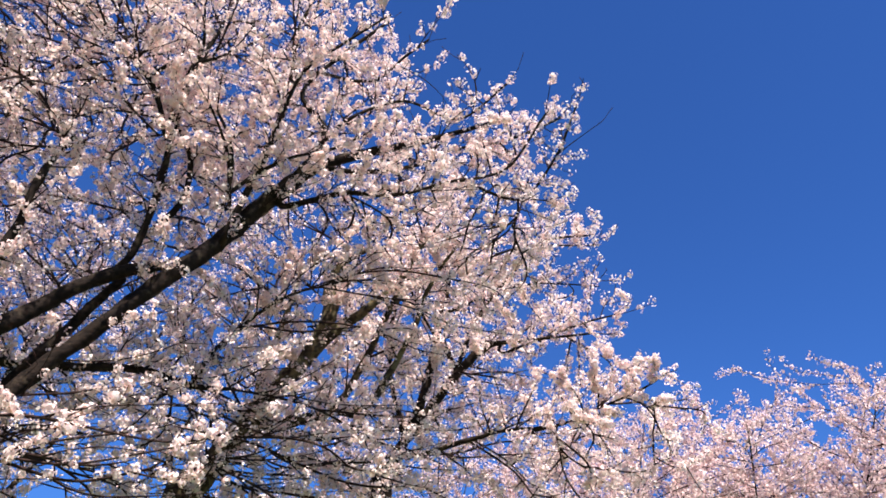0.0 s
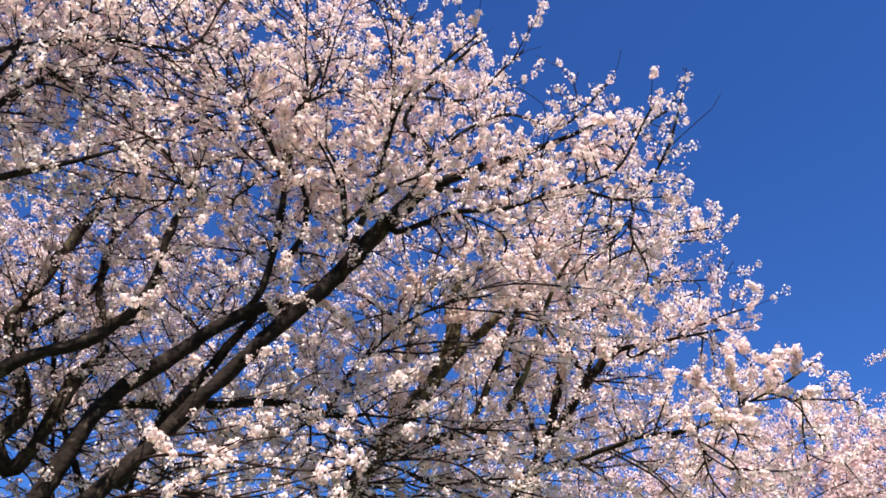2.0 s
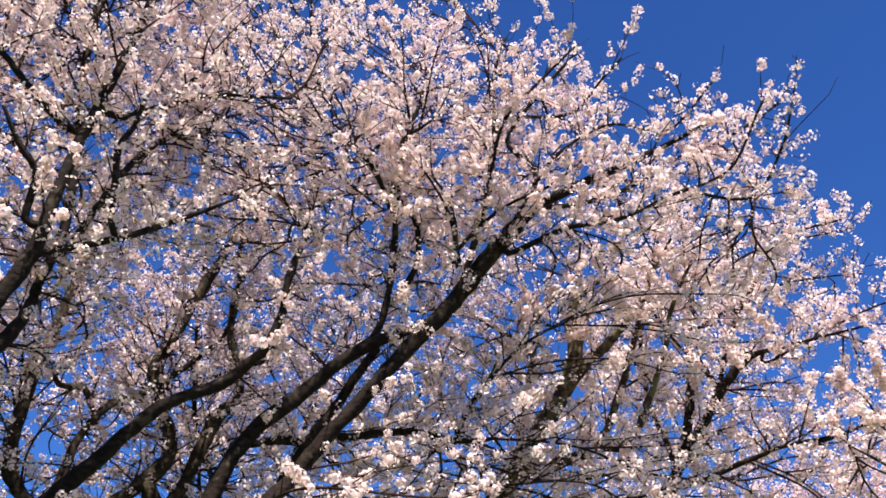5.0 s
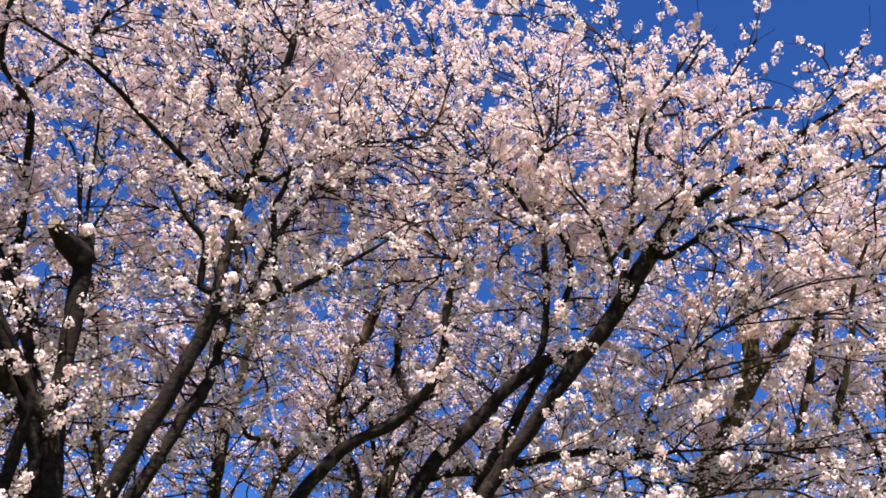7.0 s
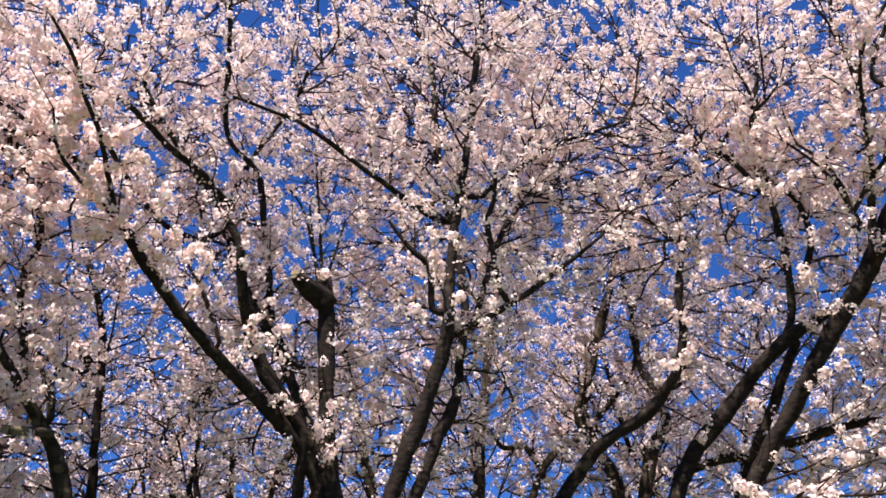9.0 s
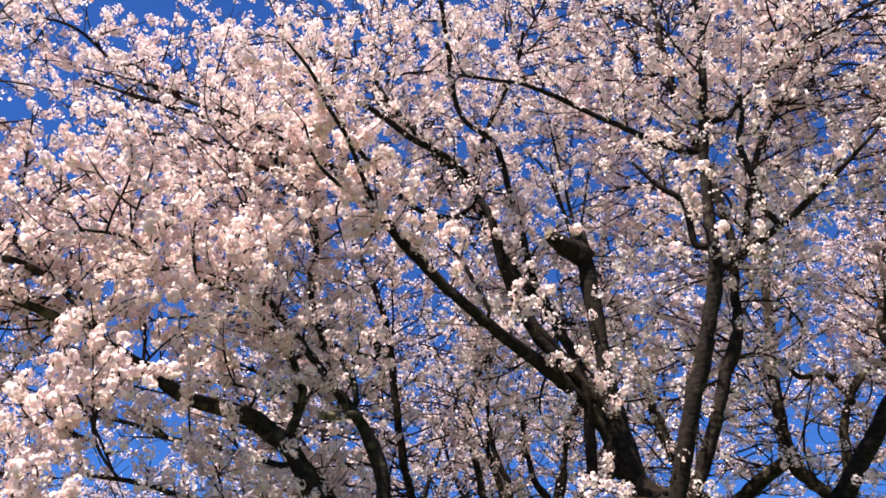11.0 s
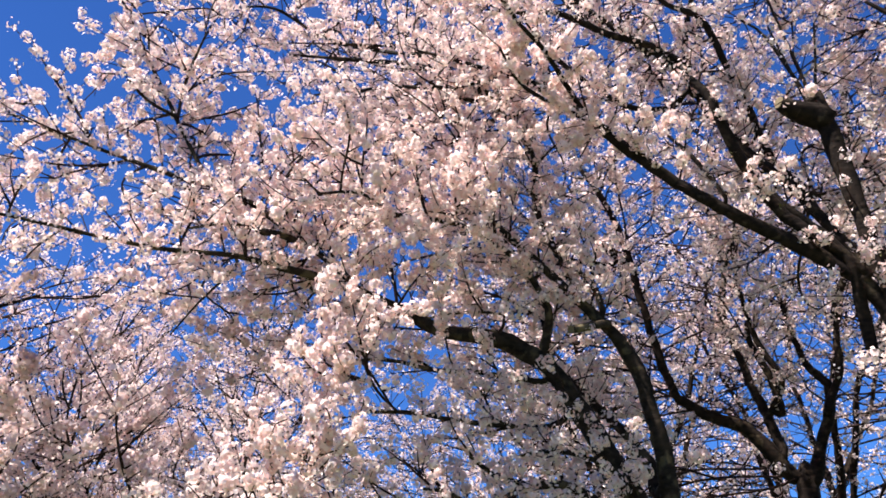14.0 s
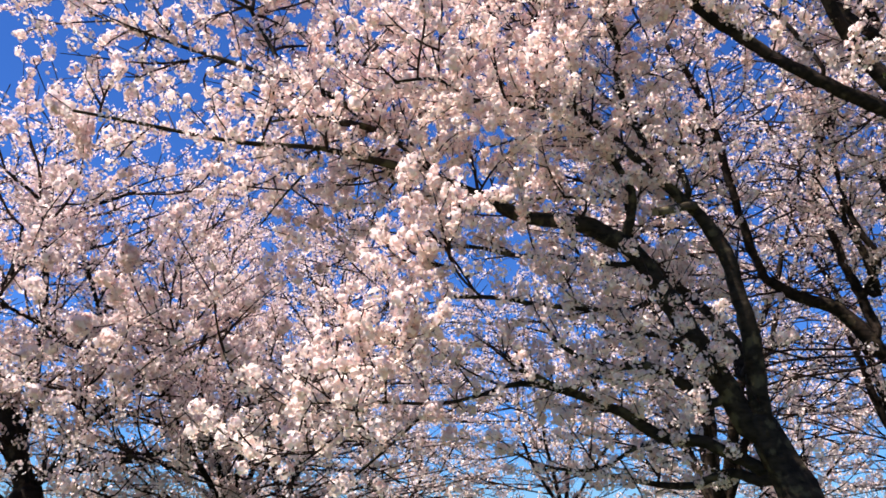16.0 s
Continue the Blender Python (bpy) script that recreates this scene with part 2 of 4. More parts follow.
def cherry_tree(label, trunk, limbs, blobs, seed, spacing=0.3, clumpy=1.0, clusters=10000, count=9, size=0.05, petal=0.0165,
                mat=PETAL, bark=BARK, singles=0, twig_step=0.15, sides=10, thin=0.0040, limb_twigs=2, branch_from=0.0065, tufts=0.22, loose=0.35, tip_flowers=0.0, apart=0.0, bare=0.085):
    """A cherry in bloom: trunk, limbs, a mesh of twigs that fills the crown's lobes, and flower clusters along the twigs.
    blobs: the crown's lobes, (yaw, distance, height, half width, half height, fill)."""
    rng = np.random.default_rng(seed)
    origin = np.array([trunk[0][0], trunk[0][1], 0.0])
    tree = new("cherry_tree")
    tree.location = origin
    tagged(tree, label, "tree", "cherry trees of the grove")
    _, tl = tube("trunk", trunk, tree, bark, origin, sides + 4, 0.1, 0.14, rng=rng)
    lines, limb_obs, grown = [], [], tl
    for kind, pts in limbs:
        gap = np.linalg.norm(grown[:, :3] - np.array(pts[0][:3]), axis=1) - grown[:, 3] * 0.5 + np.where(grown[:, 3] < pts[0][3] * 0.8, 1.0, 0)
        g = grown[np.argmin(gap)]
        if np.linalg.norm(g[:3] - np.array(pts[0][:3])) > max(g[3] * 0.6, 0.03):
            pts = [(*g[:3], min(g[3], pts[0][3] * 1.1))] + list(pts)
        sawn = kind in ("stump", "stub", "cut")
        ob, line = tube("sawn_limb" if sawn else kind, pts, tree, BARK_GREY if kind in ("cut", "stub") else bark, origin, sides, 0.08,
                        sawn=sawn, rng=rng)
        grown = np.vstack([grown, line])
        if kind in ("stump", "stub", "cut"):
            tagged(ob, "sawn-off limb with a pale cut face")
        lines.append((kind, line))
        limb_obs.append(ob)
    # Twigs: each target is joined to the nearest point of the growing tree.
    cap = 400000
    pos, par, way, run, rad = np.zeros((cap, 3)), np.zeros(cap, int) - 1, np.zeros((cap, 3)), np.zeros(cap), np.zeros(cap)
    n = 0
    owner = np.zeros(cap, int)
    for which, (kind, line) in enumerate(lines):
        c = line[line[:, 3] < 0.15]
        c = c[::2] if len(c) > 4 else c
        if len(c) < 2 or kind in ("cut", "stub"):
            continue
        d = np.gradient(c[:, :3], axis=0)
        d /= np.linalg.norm(d, axis=1, keepdims=True) + 1e-9
        k = len(c)
        pos[n:n + k], way[n:n + k], rad[n:n + k] = c[:, :3], d, c[:, 3]
        run[n:n + k] = 0.2
        owner[n:n + k] = which
        n += k
    roots = n
    want = []
    for yaw, far, z, rw, rh, fill in blobs:
        m = int(4.19 * rw * rw * rh / spacing**3 * fill)
        g = rng.normal(0, 1, (m, 3))
        g *= (rng.uniform(0, 1, (m, 1)) ** 0.4) / np.linalg.norm(g, axis=1, keepdims=True)
        edge = 1 + 0.16 * np.sin(g[:, :1] * 5 + seed) + 0.12 * np.sin(g[:, 2:] * 7 + g[:, 1:2] * 6)
        want.append(place(yaw, far, z) + g * edge * [rw, rw, rh])
        g = rng.normal(0, 1, (m // 18, 3))
        g *= rng.uniform(1.05, 1.28, (len(g), 1)) / np.linalg.norm(g, axis=1, keepdims=True)
        g = g[g[:, 2] > -0.3]
        want.append(place(yaw, far, z) + g * [rw, rw, rh])
    for kind, line in lines:
        c = line[(line[:, 3] < 0.05) & (line[:, 3] > 0.0)]
        if kind == "limb" and len(c) > 3:
            c = np.repeat(c, limb_twigs, axis=0)
            want.append(c[:, :3] + rng.normal(0, 0.22, (len(c), 3)) + [0, 0, 0.16])
        c = line[(line[:, 3] >= 0.05) & (line[:, 3] < 0.15)]
        if kind == "limb" and len(c) and limb_twigs > 1:
            want.append(c[:, :3] + rng.normal(0, 0.17, (len(c), 3)) + [0, 0, 0.12])
    want = np.vstack(want)
    near = np.array([np.min(((pos[:roots] - w) ** 2).sum(1)) for w in want])
    want = want[np.argsort(near + rng.uniform(0, 0.15, len(want)))]
    tips = []
    for w in want:
        dist = np.sqrt(((pos[:n] - w) ** 2).sum(1))
        along = ((w - pos[:n]) * way[:n]).sum(1) / (dist + 1e-6)
        a = int(np.argmin(dist * (1.5 - 0.7 * along) + 0.3 * run[:n] + 1.5 * np.maximum(pos[:n, 2] - w[2], 0)))
        length = dist[a]
        if length < 0.07 or n + 60 > cap:
            continue
        k = max(2, int(length / twig_step))
        t = (np.arange(1, k + 1) / k)[:, None]
        bend = pos[a] + (way[a] * 0.5 + rng.normal(0, 0.07, 3)) * length * 0.7 + (w - pos[a]) * 0.25 - np.array([0, 0, 0.07 * length])
        p = (1 - t) ** 2 * pos[a] + 2 * t * (1 - t) * bend + t * t * w
        p[:-1] += rng.normal(0, 0.006, (k - 1, 3))
        d = np.diff(np.vstack([pos[a:a + 1], p]), axis=0)
        s = np.linalg.norm(d, axis=1, keepdims=True) + 1e-9
        pos[n:n + k], way[n:n + k], run[n:n + k] = p, d / s, run[a] + np.cumsum(s)
        par[n:n + k] = [a] + list(range(n, n + k - 1))
        rad[n:n + k] = rad[a]
        run[a] += 0.1
        tips.append(n + k - 1)
        n += k
    load = np.zeros(n)
    load[tips] = 1
    for i in range(n - 1, roots - 1, -1):
        load[par[i]] += load[i]
    thick = thin * np.maximum(load, 1) ** 0.47
    thick = np.minimum(np.minimum(thick, 0.014), np.maximum(rad[:n] * 0.8, 0.004))
    # The heavier branches run straighter than their twigs.
    heir = np.zeros(n, int) - 1
    for i in range(roots, n):
        p = par[i]
        if p >= roots and (heir[p] < 0 or load[i] > load[heir[p]]):
            heir[p] = i
    mid = np.array([i for i in range(roots, n) if heir[i] >= 0 and load[i] >= 2])
    for _ in range(8):
        pos[mid] = 0.4 * pos[mid] + 0.3 * (pos[par[mid]] + pos[heir[mid]])
    first = np.zeros(n, int)
    for i in range(roots, n):
        first[i] = i if par[i] < roots else first[par[i]]
    seg = np.arange(roots, n)

    def sticks(name, s, k, holder):
        a, b = pos[par[s]], pos[s]
        ra, rb = np.where(par[s] < roots, thick[s], thick[par[s]]), thick[s]
        d = (b - a) / (np.linalg.norm(b - a, axis=1, keepdims=True) + 1e-9)
        u, v = across(d)
        verts = np.zeros((len(s), 2 * k, 3))
        for j in range(k):
            c, q = math.cos(j * 6.2832 / k), math.sin(j * 6.2832 / k)
            verts[:, j] = a - d * ra[:, None] * 0.6 + ra[:, None] * (c * u + q * v)
            verts[:, k + j] = b + d * rb[:, None] * 0.4 + rb[:, None] * (c * u + q * v)
        o = np.arange(len(s))[:, None, None] * 2 * k
        quad = np.array([[[j, (j + 1) % k, k + (j + 1) % k, k + j] for j in range(k)]])
        ob = link_mesh(name, verts.reshape(-1, 3) - origin, (o + quad).reshape(-1, 4), [TWIG], holder)
        ob.data.polygons.foreach_set("use_smooth", np.ones(len(ob.data.polygons), bool))
        return ob

    heavy = thick[seg] > branch_from
    for root in np.unique(first[seg[heavy]]):
        sticks("branch", seg[heavy & (first[seg] == root)], 4, limb_obs[owner[par[root]]])
    tagged(sticks("twig_tangle", seg[~heavy], 3, tree), "thin dark twigs between the blossoms", kind="stuff")
    # Flower clusters sit on the thin twigs.
    ok = seg[load[seg] <= 5]
    spots = np.vstack([pos[ok] + (pos[par[ok]] - pos[ok]) * f for f in (0, 0.33, 0.67)])
    clump = np.array([2.6 * noise.noise(Vector(q) * 1.2) + 1.4 * noise.noise(Vector(q) * 3.1) for q in spots])
    weight = np.exp(clump * clumpy)
    for yaw, far, z, rw, rh, fill in blobs:
        if fill > 2:
            inside = (((spots - place(yaw, far, z)) / [rw, rw, rh]) ** 2).sum(1) < 1.2
            weight[inside] = np.maximum(weight[inside], 1.0) * 1.6
    k = min(clusters, len(spots))
    pick = rng.choice(len(spots), k, replace=False, p=weight / weight.sum())
    spots = spots[pick] + rng.normal(0, 0.022, (k, 3)) + [0, 0, 0.008]
    ends = pos[tips][rng.uniform(0, 1, len(tips)) < tip_flowers]
    spots = np.vstack([spots, ends])
    for kind, line in lines:
        c = line[(line[:, 3] < 0.085)]
        c = c[rng.uniform(0, 1, len(c)) < np.where(c[:, 3] < 0.04, tufts, tufts * 0.3)]
        side = rng.normal(0, 1, (len(c), 3))
        side /= np.linalg.norm(side, axis=1, keepdims=True) + 1e-9
        spots = np.vstack([spots, c[:, :3] + side * (c[:, 3:4] + 0.02)])
    if apart:
        _, first_in = np.unique(np.floor(spots / apart).astype(int), axis=0, return_index=True)
        spots = spots[np.sort(first_in)]
    wood = np.vstack([line for _, line in lines] + [tl])
    wood = wood[wood[:, 3] > 0.045]
    near_wood = np.zeros(len(spots), bool)
    for x, y, z, r in wood:
        near_wood |= ((spots - [x, y, z]) ** 2).sum(1) < (r + bare) ** 2
    spots = spots[~near_wood]
    k = len(spots)
    scale = size * rng.uniform(0.66, 1.22, k)
    if singles:
        order = np.argsort(np.linalg.norm(spots - [0, 0, 4.5], axis=1))
        for i in order[:singles]:
            ob = new("blossom", cluster_mesh(int(i) % 8, mat))
            ob.parent = tree
            ob.matrix_basis = pose(*(spots[i] - origin), *rng.uniform(0, 360, 3)) @ Matrix.Scale(scale[i] / 0.047, 4)
        keep = np.ones(k, bool)
        keep[order[:singles]] = False
        spots, scale = spots[keep], scale[keep]
    few = rng.uniform(0, 1, len(spots)) < loose
    few |= (np.isin(spots[:, 0], ends[:, 0]) & (rng.uniform(0, 1, len(spots)) < 0.7))
    vf, ff, soft = flower_arrays(spots[~few], scale[~few], count, rng, petal)
    va, fa, sa = flower_arrays(spots[few], scale[few], max(3, count // 3), rng, petal)
    vf, ff, soft = np.vstack([vf, va]), np.vstack([ff, fa + len(vf)]), np.vstack([soft, sa])
    bl = link_mesh("blossoms", vf - origin, ff, [mat], tree)
    bl.data.polygons.foreach_set("use_smooth", np.ones(len(ff), bool))
    bl.data.normals_split_custom_set_from_vertices(soft)
    tagged(bl, "open five-petalled pale pink blossoms in round clusters", kind="stuff")
    return tree


def young_leaves(tree, limbs, tufts, seed):
    """Small folded bronze-green leaves that open in tufts along the limbs."""
    rng = np.random.default_rng(seed)
    wood = np.vstack([smooth_line(pts, 0.1) for kind, pts in limbs if kind == "limb"])
    wood = wood[(wood[:, 3] > 0.02) & (wood[:, 3] < 0.09)]
    at = wood[rng.choice(len(wood), tufts, replace=False)]
    out = rng.normal(0, 1, (tufts, 3)) + [0, -0.8, 0.3]
    out /= np.linalg.norm(out, axis=1, keepdims=True)
    base = np.repeat(at[:, :3] + out * (at[:, 3:4] + 0.02), 7, axis=0) + rng.normal(0, 0.012, (tufts * 7, 3))
    d = np.repeat(out, 7, axis=0) + rng.normal(0, 0.55, (tufts * 7, 3))
    d /= np.linalg.norm(d, axis=1, keepdims=True)
    u, v = across(d)
    n = len(base)
    size = rng.uniform(0.025, 0.042, (n, 1))
    verts = np.stack([base, base + d * size * 0.5 + u * size * 0.2 + v * size * 0.1, base + d * size, base + d * size * 0.5 - u * size * 0.2 + v * size * 0.1], 1)
    tri = (np.arange(n)[:, None, None] * 4 + np.array([[[0, 1, 2], [0, 2, 3]]])).reshape(-1, 3)
    leaf = link_mesh("leaf_tuft", verts.reshape(-1, 3) - np.array(tree.location), tri, [LEAF], tree)
    tagged(leaf, "tiny bronze-green leaves opening along the limbs", kind="stuff")


def wild_limbs(x, y, height, spread, seed, count=6, slim=1.0):
    """A trunk and a vase of limbs for a tree of the far rows."""
    rng = np.random.default_rng(seed)
    fork = min(height * 0.28, 1.7)
    trunk = [(x, y, -0.15, 0.2), (x, y, 0.3, 0.15), (x + 0.05, y, fork * 0.6, 0.125), (x, y + 0.05, fork, 0.11)]
    limbs = []
    for k in range(count):
        az = k * 6.283 / count + rng.uniform(-0.4, 0.4)
        out, up = spread * rng.uniform(0.6, 0.9), (height - fork) * rng.uniform(0.6, 0.92)
        dx, dy = math.cos(az) * out, math.sin(az) * out
        j = rng.normal(0, 0.18, (3, 2))
        limbs.append(("limb", [(x, y, fork - 0.1, 0.08 * slim), (x + dx * 0.25 + j[0, 0], y + dy * 0.25 + j[0, 1], fork + up * 0.3, 0.055 * slim),
                               (x + dx * 0.55 + j[1, 0], y + dy * 0.55 + j[1, 1], fork + up * 0.62, 0.034 * slim), (x + dx + j[2, 0], y + dy + j[2, 1], fork + up, 0.014 * slim)]))
    return trunk, limbs


# ---- ground ----
bm = bmesh.new()
bmesh.ops.create_grid(bm, x_segments=60, y_segments=60, size=60)
for q in bm.verts:
    q.co.z = noise.noise(q.co * 0.25) * 0.06
    if max(abs(q.co.x), abs(q.co.y)) > 59.9:
        q.co.x, q.co.y, q.co.z = q.co.x * 50, q.co.y * 50, -0.05
me = bpy.data.meshes.new("ground")
bm.to_mesh(me)
bm.free()
me.materials.append(GRASS)
tagged(new("ground", me), "short spring grass under the cherry trees", "ground", kind="structure")

# ---- the near trees: limbs as (x, y, z, radius) ----
def grow(limbs, kind, *bends):
    """Adds a limb that runs through a few bends."""
    limbs.append((kind, list(bends)))


STUMP_CHERRY_TRUNK = [(-0.92, 6.43, -0.15, 0.257), (-0.92, 6.43, 0.25, 0.212), (-0.92, 6.43, 1.67, 0.186), (-0.92, 6.43, 3.04, 0.165), (-0.93, 6.43, 3.2, 0.140), (-0.94, 6.43, 3.35, 0.105)]
STUMP_CHERRY_LIMBS = []
grow(STUMP_CHERRY_LIMBS, "limb", (-1.1, 6.41, 3.47, 0.083), (-1.19, 6.35, 3.81, 0.074), (-1.37, 6.09, 5.58, 0.074), (-1.37, 6.05, 5.64, 0.057))
grow(STUMP_CHERRY_LIMBS, "stump", (-1.31, 6.11, 5.42, 0.094), (-1.4, 6.04, 5.52, 0.100), (-1.49, 5.93, 5.55, 0.080), (-1.57, 5.80, 5.585, 0.058))
grow(STUMP_CHERRY_LIMBS, "sprout", (-1.39, 6.04, 5.62, 0.016), (-1.59, 5.92, 6.35, 0.012), (-1.75, 5.84, 6.6, 0.008))
grow(STUMP_CHERRY_LIMBS, "sprout", (-1.38, 6.04, 5.63, 0.016), (-1.57, 5.95, 7.2, 0.009))
grow(STUMP_CHERRY_LIMBS, "sprout", (-1.36, 6.05, 5.62, 0.014), (-1.25, 6.18, 6.47, 0.008))
grow(STUMP_CHERRY_LIMBS, "sprout", (-1.42, 6.04, 5.63, 0.014), (-1.55, 5.9, 6.43, 0.008))
grow(STUMP_CHERRY_LIMBS, "limb", (-1.22, 6.38, 3.60, 0.067), (-1.45, 6.17, 4.17, 0.057), (-2.08, 5.64, 4.68, 0.051), (-3.13, 4.68, 5.91, 0.031), (-3.63, 4.44, 6.27, 0.019), (-4.11, 4.19, 6.56, 0.012))
grow(STUMP_CHERRY_LIMBS, "limb", (-1.35, 6.46, 4.24, 0.057), (-1.76, 6.26, 5.11, 0.047), (-2.07, 6.11, 5.59, 0.044), (-2.26, 5.99, 6.16, 0.039), (-2.62, 5.79, 6.73, 0.034), (-2.98, 5.55, 7.17, 0.031), (-3.21, 5.37, 7.62, 0.023), (-3.31, 5.24, 8.27, 0.015))
grow(STUMP_CHERRY_LIMBS, "limb", (-0.92, 6.43, 3.16, 0.076), (-0.52, 6.3, 4.26, 0.071), (-0.25, 6.14, 5.12, 0.056), (-0.22, 6.05, 5.84, 0.047), (0.1, 5.78, 8.3, 0.036), (0.18, 5.6, 9.95, 0.021))
grow(STUMP_CHERRY_LIMBS, "limb", (-0.84, 6.85, 3.33, 0.060), (-0.31, 6.98, 4.65, 0.052), (-0.17, 7.03, 5.19, 0.047), (-0.13, 7.07, 6.13, 0.046), (-0.4, 7.1, 8.15, 0.039), (-0.49, 7.14, 9.47, 0.035), (-0.75, 7.16, 10.88, 0.025))
grow(STUMP_CHERRY_LIMBS, "limb", (-0.24, 6.4, 5.24, 0.031), (0.56, 6.17, 5.63, 0.028), (1.17, 5.88, 5.99, 0.012))
grow(STUMP_CHERRY_LIMBS, "limb", (-0.37, 6.19, 6.47, 0.034), (-1.48, 5.53, 7.03, 0.021), (-1.86, 5.24, 7.05, 0.017), (-2.12, 4.97, 6.96, 0.012))
grow(STUMP_CHERRY_LIMBS, "limb", (0.07, 6.1, 6.65, 0.030), (0.75, 6.15, 7.28, 0.027), (1.59, 6.1, 7.61, 0.014))
grow(STUMP_CHERRY_LIMBS, "limb", (-0.01, 6.8, 5.69, 0.034), (0.49, 6.98, 7.21, 0.029), (1.43, 7.06, 8.18, 0.010))
grow(STUMP_CHERRY_LIMBS, "limb", (-1.73, 6.78, 5.22, 0.034), (-2.02, 6.6, 5.61, 0.051), (-2.36, 6.38, 6.23, 0.049), (-2.5, 6.22, 6.64, 0.042), (-3.21, 5.65, 7.45, 0.033), (-3.39, 5.43, 7.87, 0.024))
grow(STUMP_CHERRY_LIMBS, "limb", (-2.43, 6.14, 6.36, 0.026), (-2.29, 5.98, 6.95, 0.027), (-1.8, 5.72, 7.63, 0.018), (-1.66, 5.56, 7.94, 0.014))
grow(STUMP_CHERRY_LIMBS, "limb", (-1.95, 6.64, 5.51, 0.036), (-2.01, 6.22, 6.25, 0.034), (-2.08, 5.84, 6.79, 0.031), (-2.34, 5.57, 7.03, 0.023), (-2.31, 5.13, 7.54, 0.026), (-2.23, 4.62, 8.06, 0.017))
grow(STUMP_CHERRY_LIMBS, "limb", (-2.82, 4.86, 5.58, 0.022), (-2.80, 4.30, 5.86, 0.019), (-2.82, 4.01, 5.96, 0.016), (-2.80, 3.70, 6.06, 0.014), (-2.84, 3.33, 6.11, 0.009))
grow(STUMP_CHERRY_LIMBS, "limb", (-2.68, 5.00, 5.43, 0.019), (-2.88, 4.64, 5.54, 0.019), (-3.04, 4.27, 5.67, 0.014), (-3.01, 3.98, 5.84, 0.009))
grow(STUMP_CHERRY_LIMBS, "limb", (-2.06, 5.58, 4.79, 0.019), (-2.21, 5.51, 5.15, 0.017), (-2.38, 5.42, 5.44, 0.012))
grow(STUMP_CHERRY_LIMBS, "limb", (-4.98, 4.07, 7.06, 0.021), (-5.18, 3.80, 7.16, 0.018), (-5.33, 3.39, 7.29, 0.014), (-5.64, 3.08, 7.28, 0.009))
grow(STUMP_CHERRY_LIMBS, "limb", (-3.66, 4.48, 6.11, 0.029), (-4.11, 4.19, 6.38, 0.027), (-4.45, 4.08, 6.55, 0.022), (-4.92, 3.89, 6.75, 0.017), (-5.34, 3.65, 6.87, 0.012))
grow(STUMP_CHERRY_LIMBS, "limb", (-3.71, 4.56, 5.99, 0.020), (-4.16, 4.44, 6.26, 0.019), (-4.52, 4.34, 6.46, 0.016), (-5.02, 4.30, 6.65, 0.015), (-5.54, 4.12, 6.75, 0.009))
grow(STUMP_CHERRY_LIMBS, "limb", (-2.65, 6.14, 6.24, 0.029), (-2.95, 5.99, 6.33, 0.026), (-3.20, 5.73, 6.57, 0.023), (-3.45, 5.36, 6.92, 0.023), (-3.58, 4.84, 7.45, 0.021), (-3.77, 4.54, 7.63, 0.012))
grow(STUMP_CHERRY_LIMBS, "limb", (-2.37, 6.11, 6.55, 0.033), (-2.57, 5.77, 6.71, 0.033), (-2.83, 5.42, 6.80, 0.034), (-3.08, 4.98, 6.91, 0.025), (-3.35, 4.69, 6.88, 0.014))
grow(STUMP_CHERRY_LIMBS, "limb", (-0.38, 6.10, 5.37, 0.031), (-0.42, 5.96, 5.73, 0.028), (-0.60, 5.88, 5.91, 0.021), (-0.77, 5.77, 6.13, 0.013))
grow(STUMP_CHERRY_LIMBS, "limb", (0.24, 6.19, 5.60, 0.028), (0.13, 5.98, 6.17, 0.026), (0.20, 5.87, 6.43, 0.021), (0.22, 5.75, 6.68, 0.013))
grow(STUMP_CHERRY_LIMBS, "limb", (0.46, 6.13, 7.08, 0.017), (0.60, 6.03, 7.34, 0.015), (0.74, 5.98, 7.50, 0.009))
grow(STUMP_CHERRY_LIMBS, "limb", (-1.35, 6.22, 4.12, 0.041), (-1.58, 6.05, 4.45, 0.050), (-1.81, 5.84, 4.78, 0.050), (-1.92, 5.60, 5.18, 0.045), (-1.95, 5.36, 5.56, 0.034))
grow(STUMP_CHERRY_LIMBS, "limb", (-1.45, 6.35, 3.53, 0.041), (-1.46, 6.29, 3.83, 0.049), (-1.47, 6.16, 4.32, 0.045), (-1.75, 5.94, 4.75, 0.042), (-1.93, 5.72, 5.13, 0.029))

FORKED_CHERRY_TRUNK = [(-2.77, 5.88, -0.15, 0.286), (-2.77, 5.88, 0.25, 0.236), (-2.77, 5.88, 0.92, 0.170), (-2.77, 5.88, 1.68, 0.148), (-2.84, 5.85, 1.91, 0.136), (-2.92, 5.81, 2.15, 0.122), (-2.97, 5.78, 2.34, 0.102)]
FORKED_CHERRY_LIMBS = []
grow(FORKED_CHERRY_LIMBS, "limb", (-3.03, 5.75, 2.26, 0.094), (-3.26, 5.54, 2.88, 0.084), (-3.58, 5.05, 3.7, 0.070), (-4.09, 4.44, 3.88, 0.052), (-4.23, 4.2, 4, 0.046), (-4.61, 3.53, 4.21, 0.034), (-4.87, 3.02, 4.27, 0.021), (-5.09, 2.47, 4.22, 0.017), (-5.33, 1.37, 4.18, 0.010))
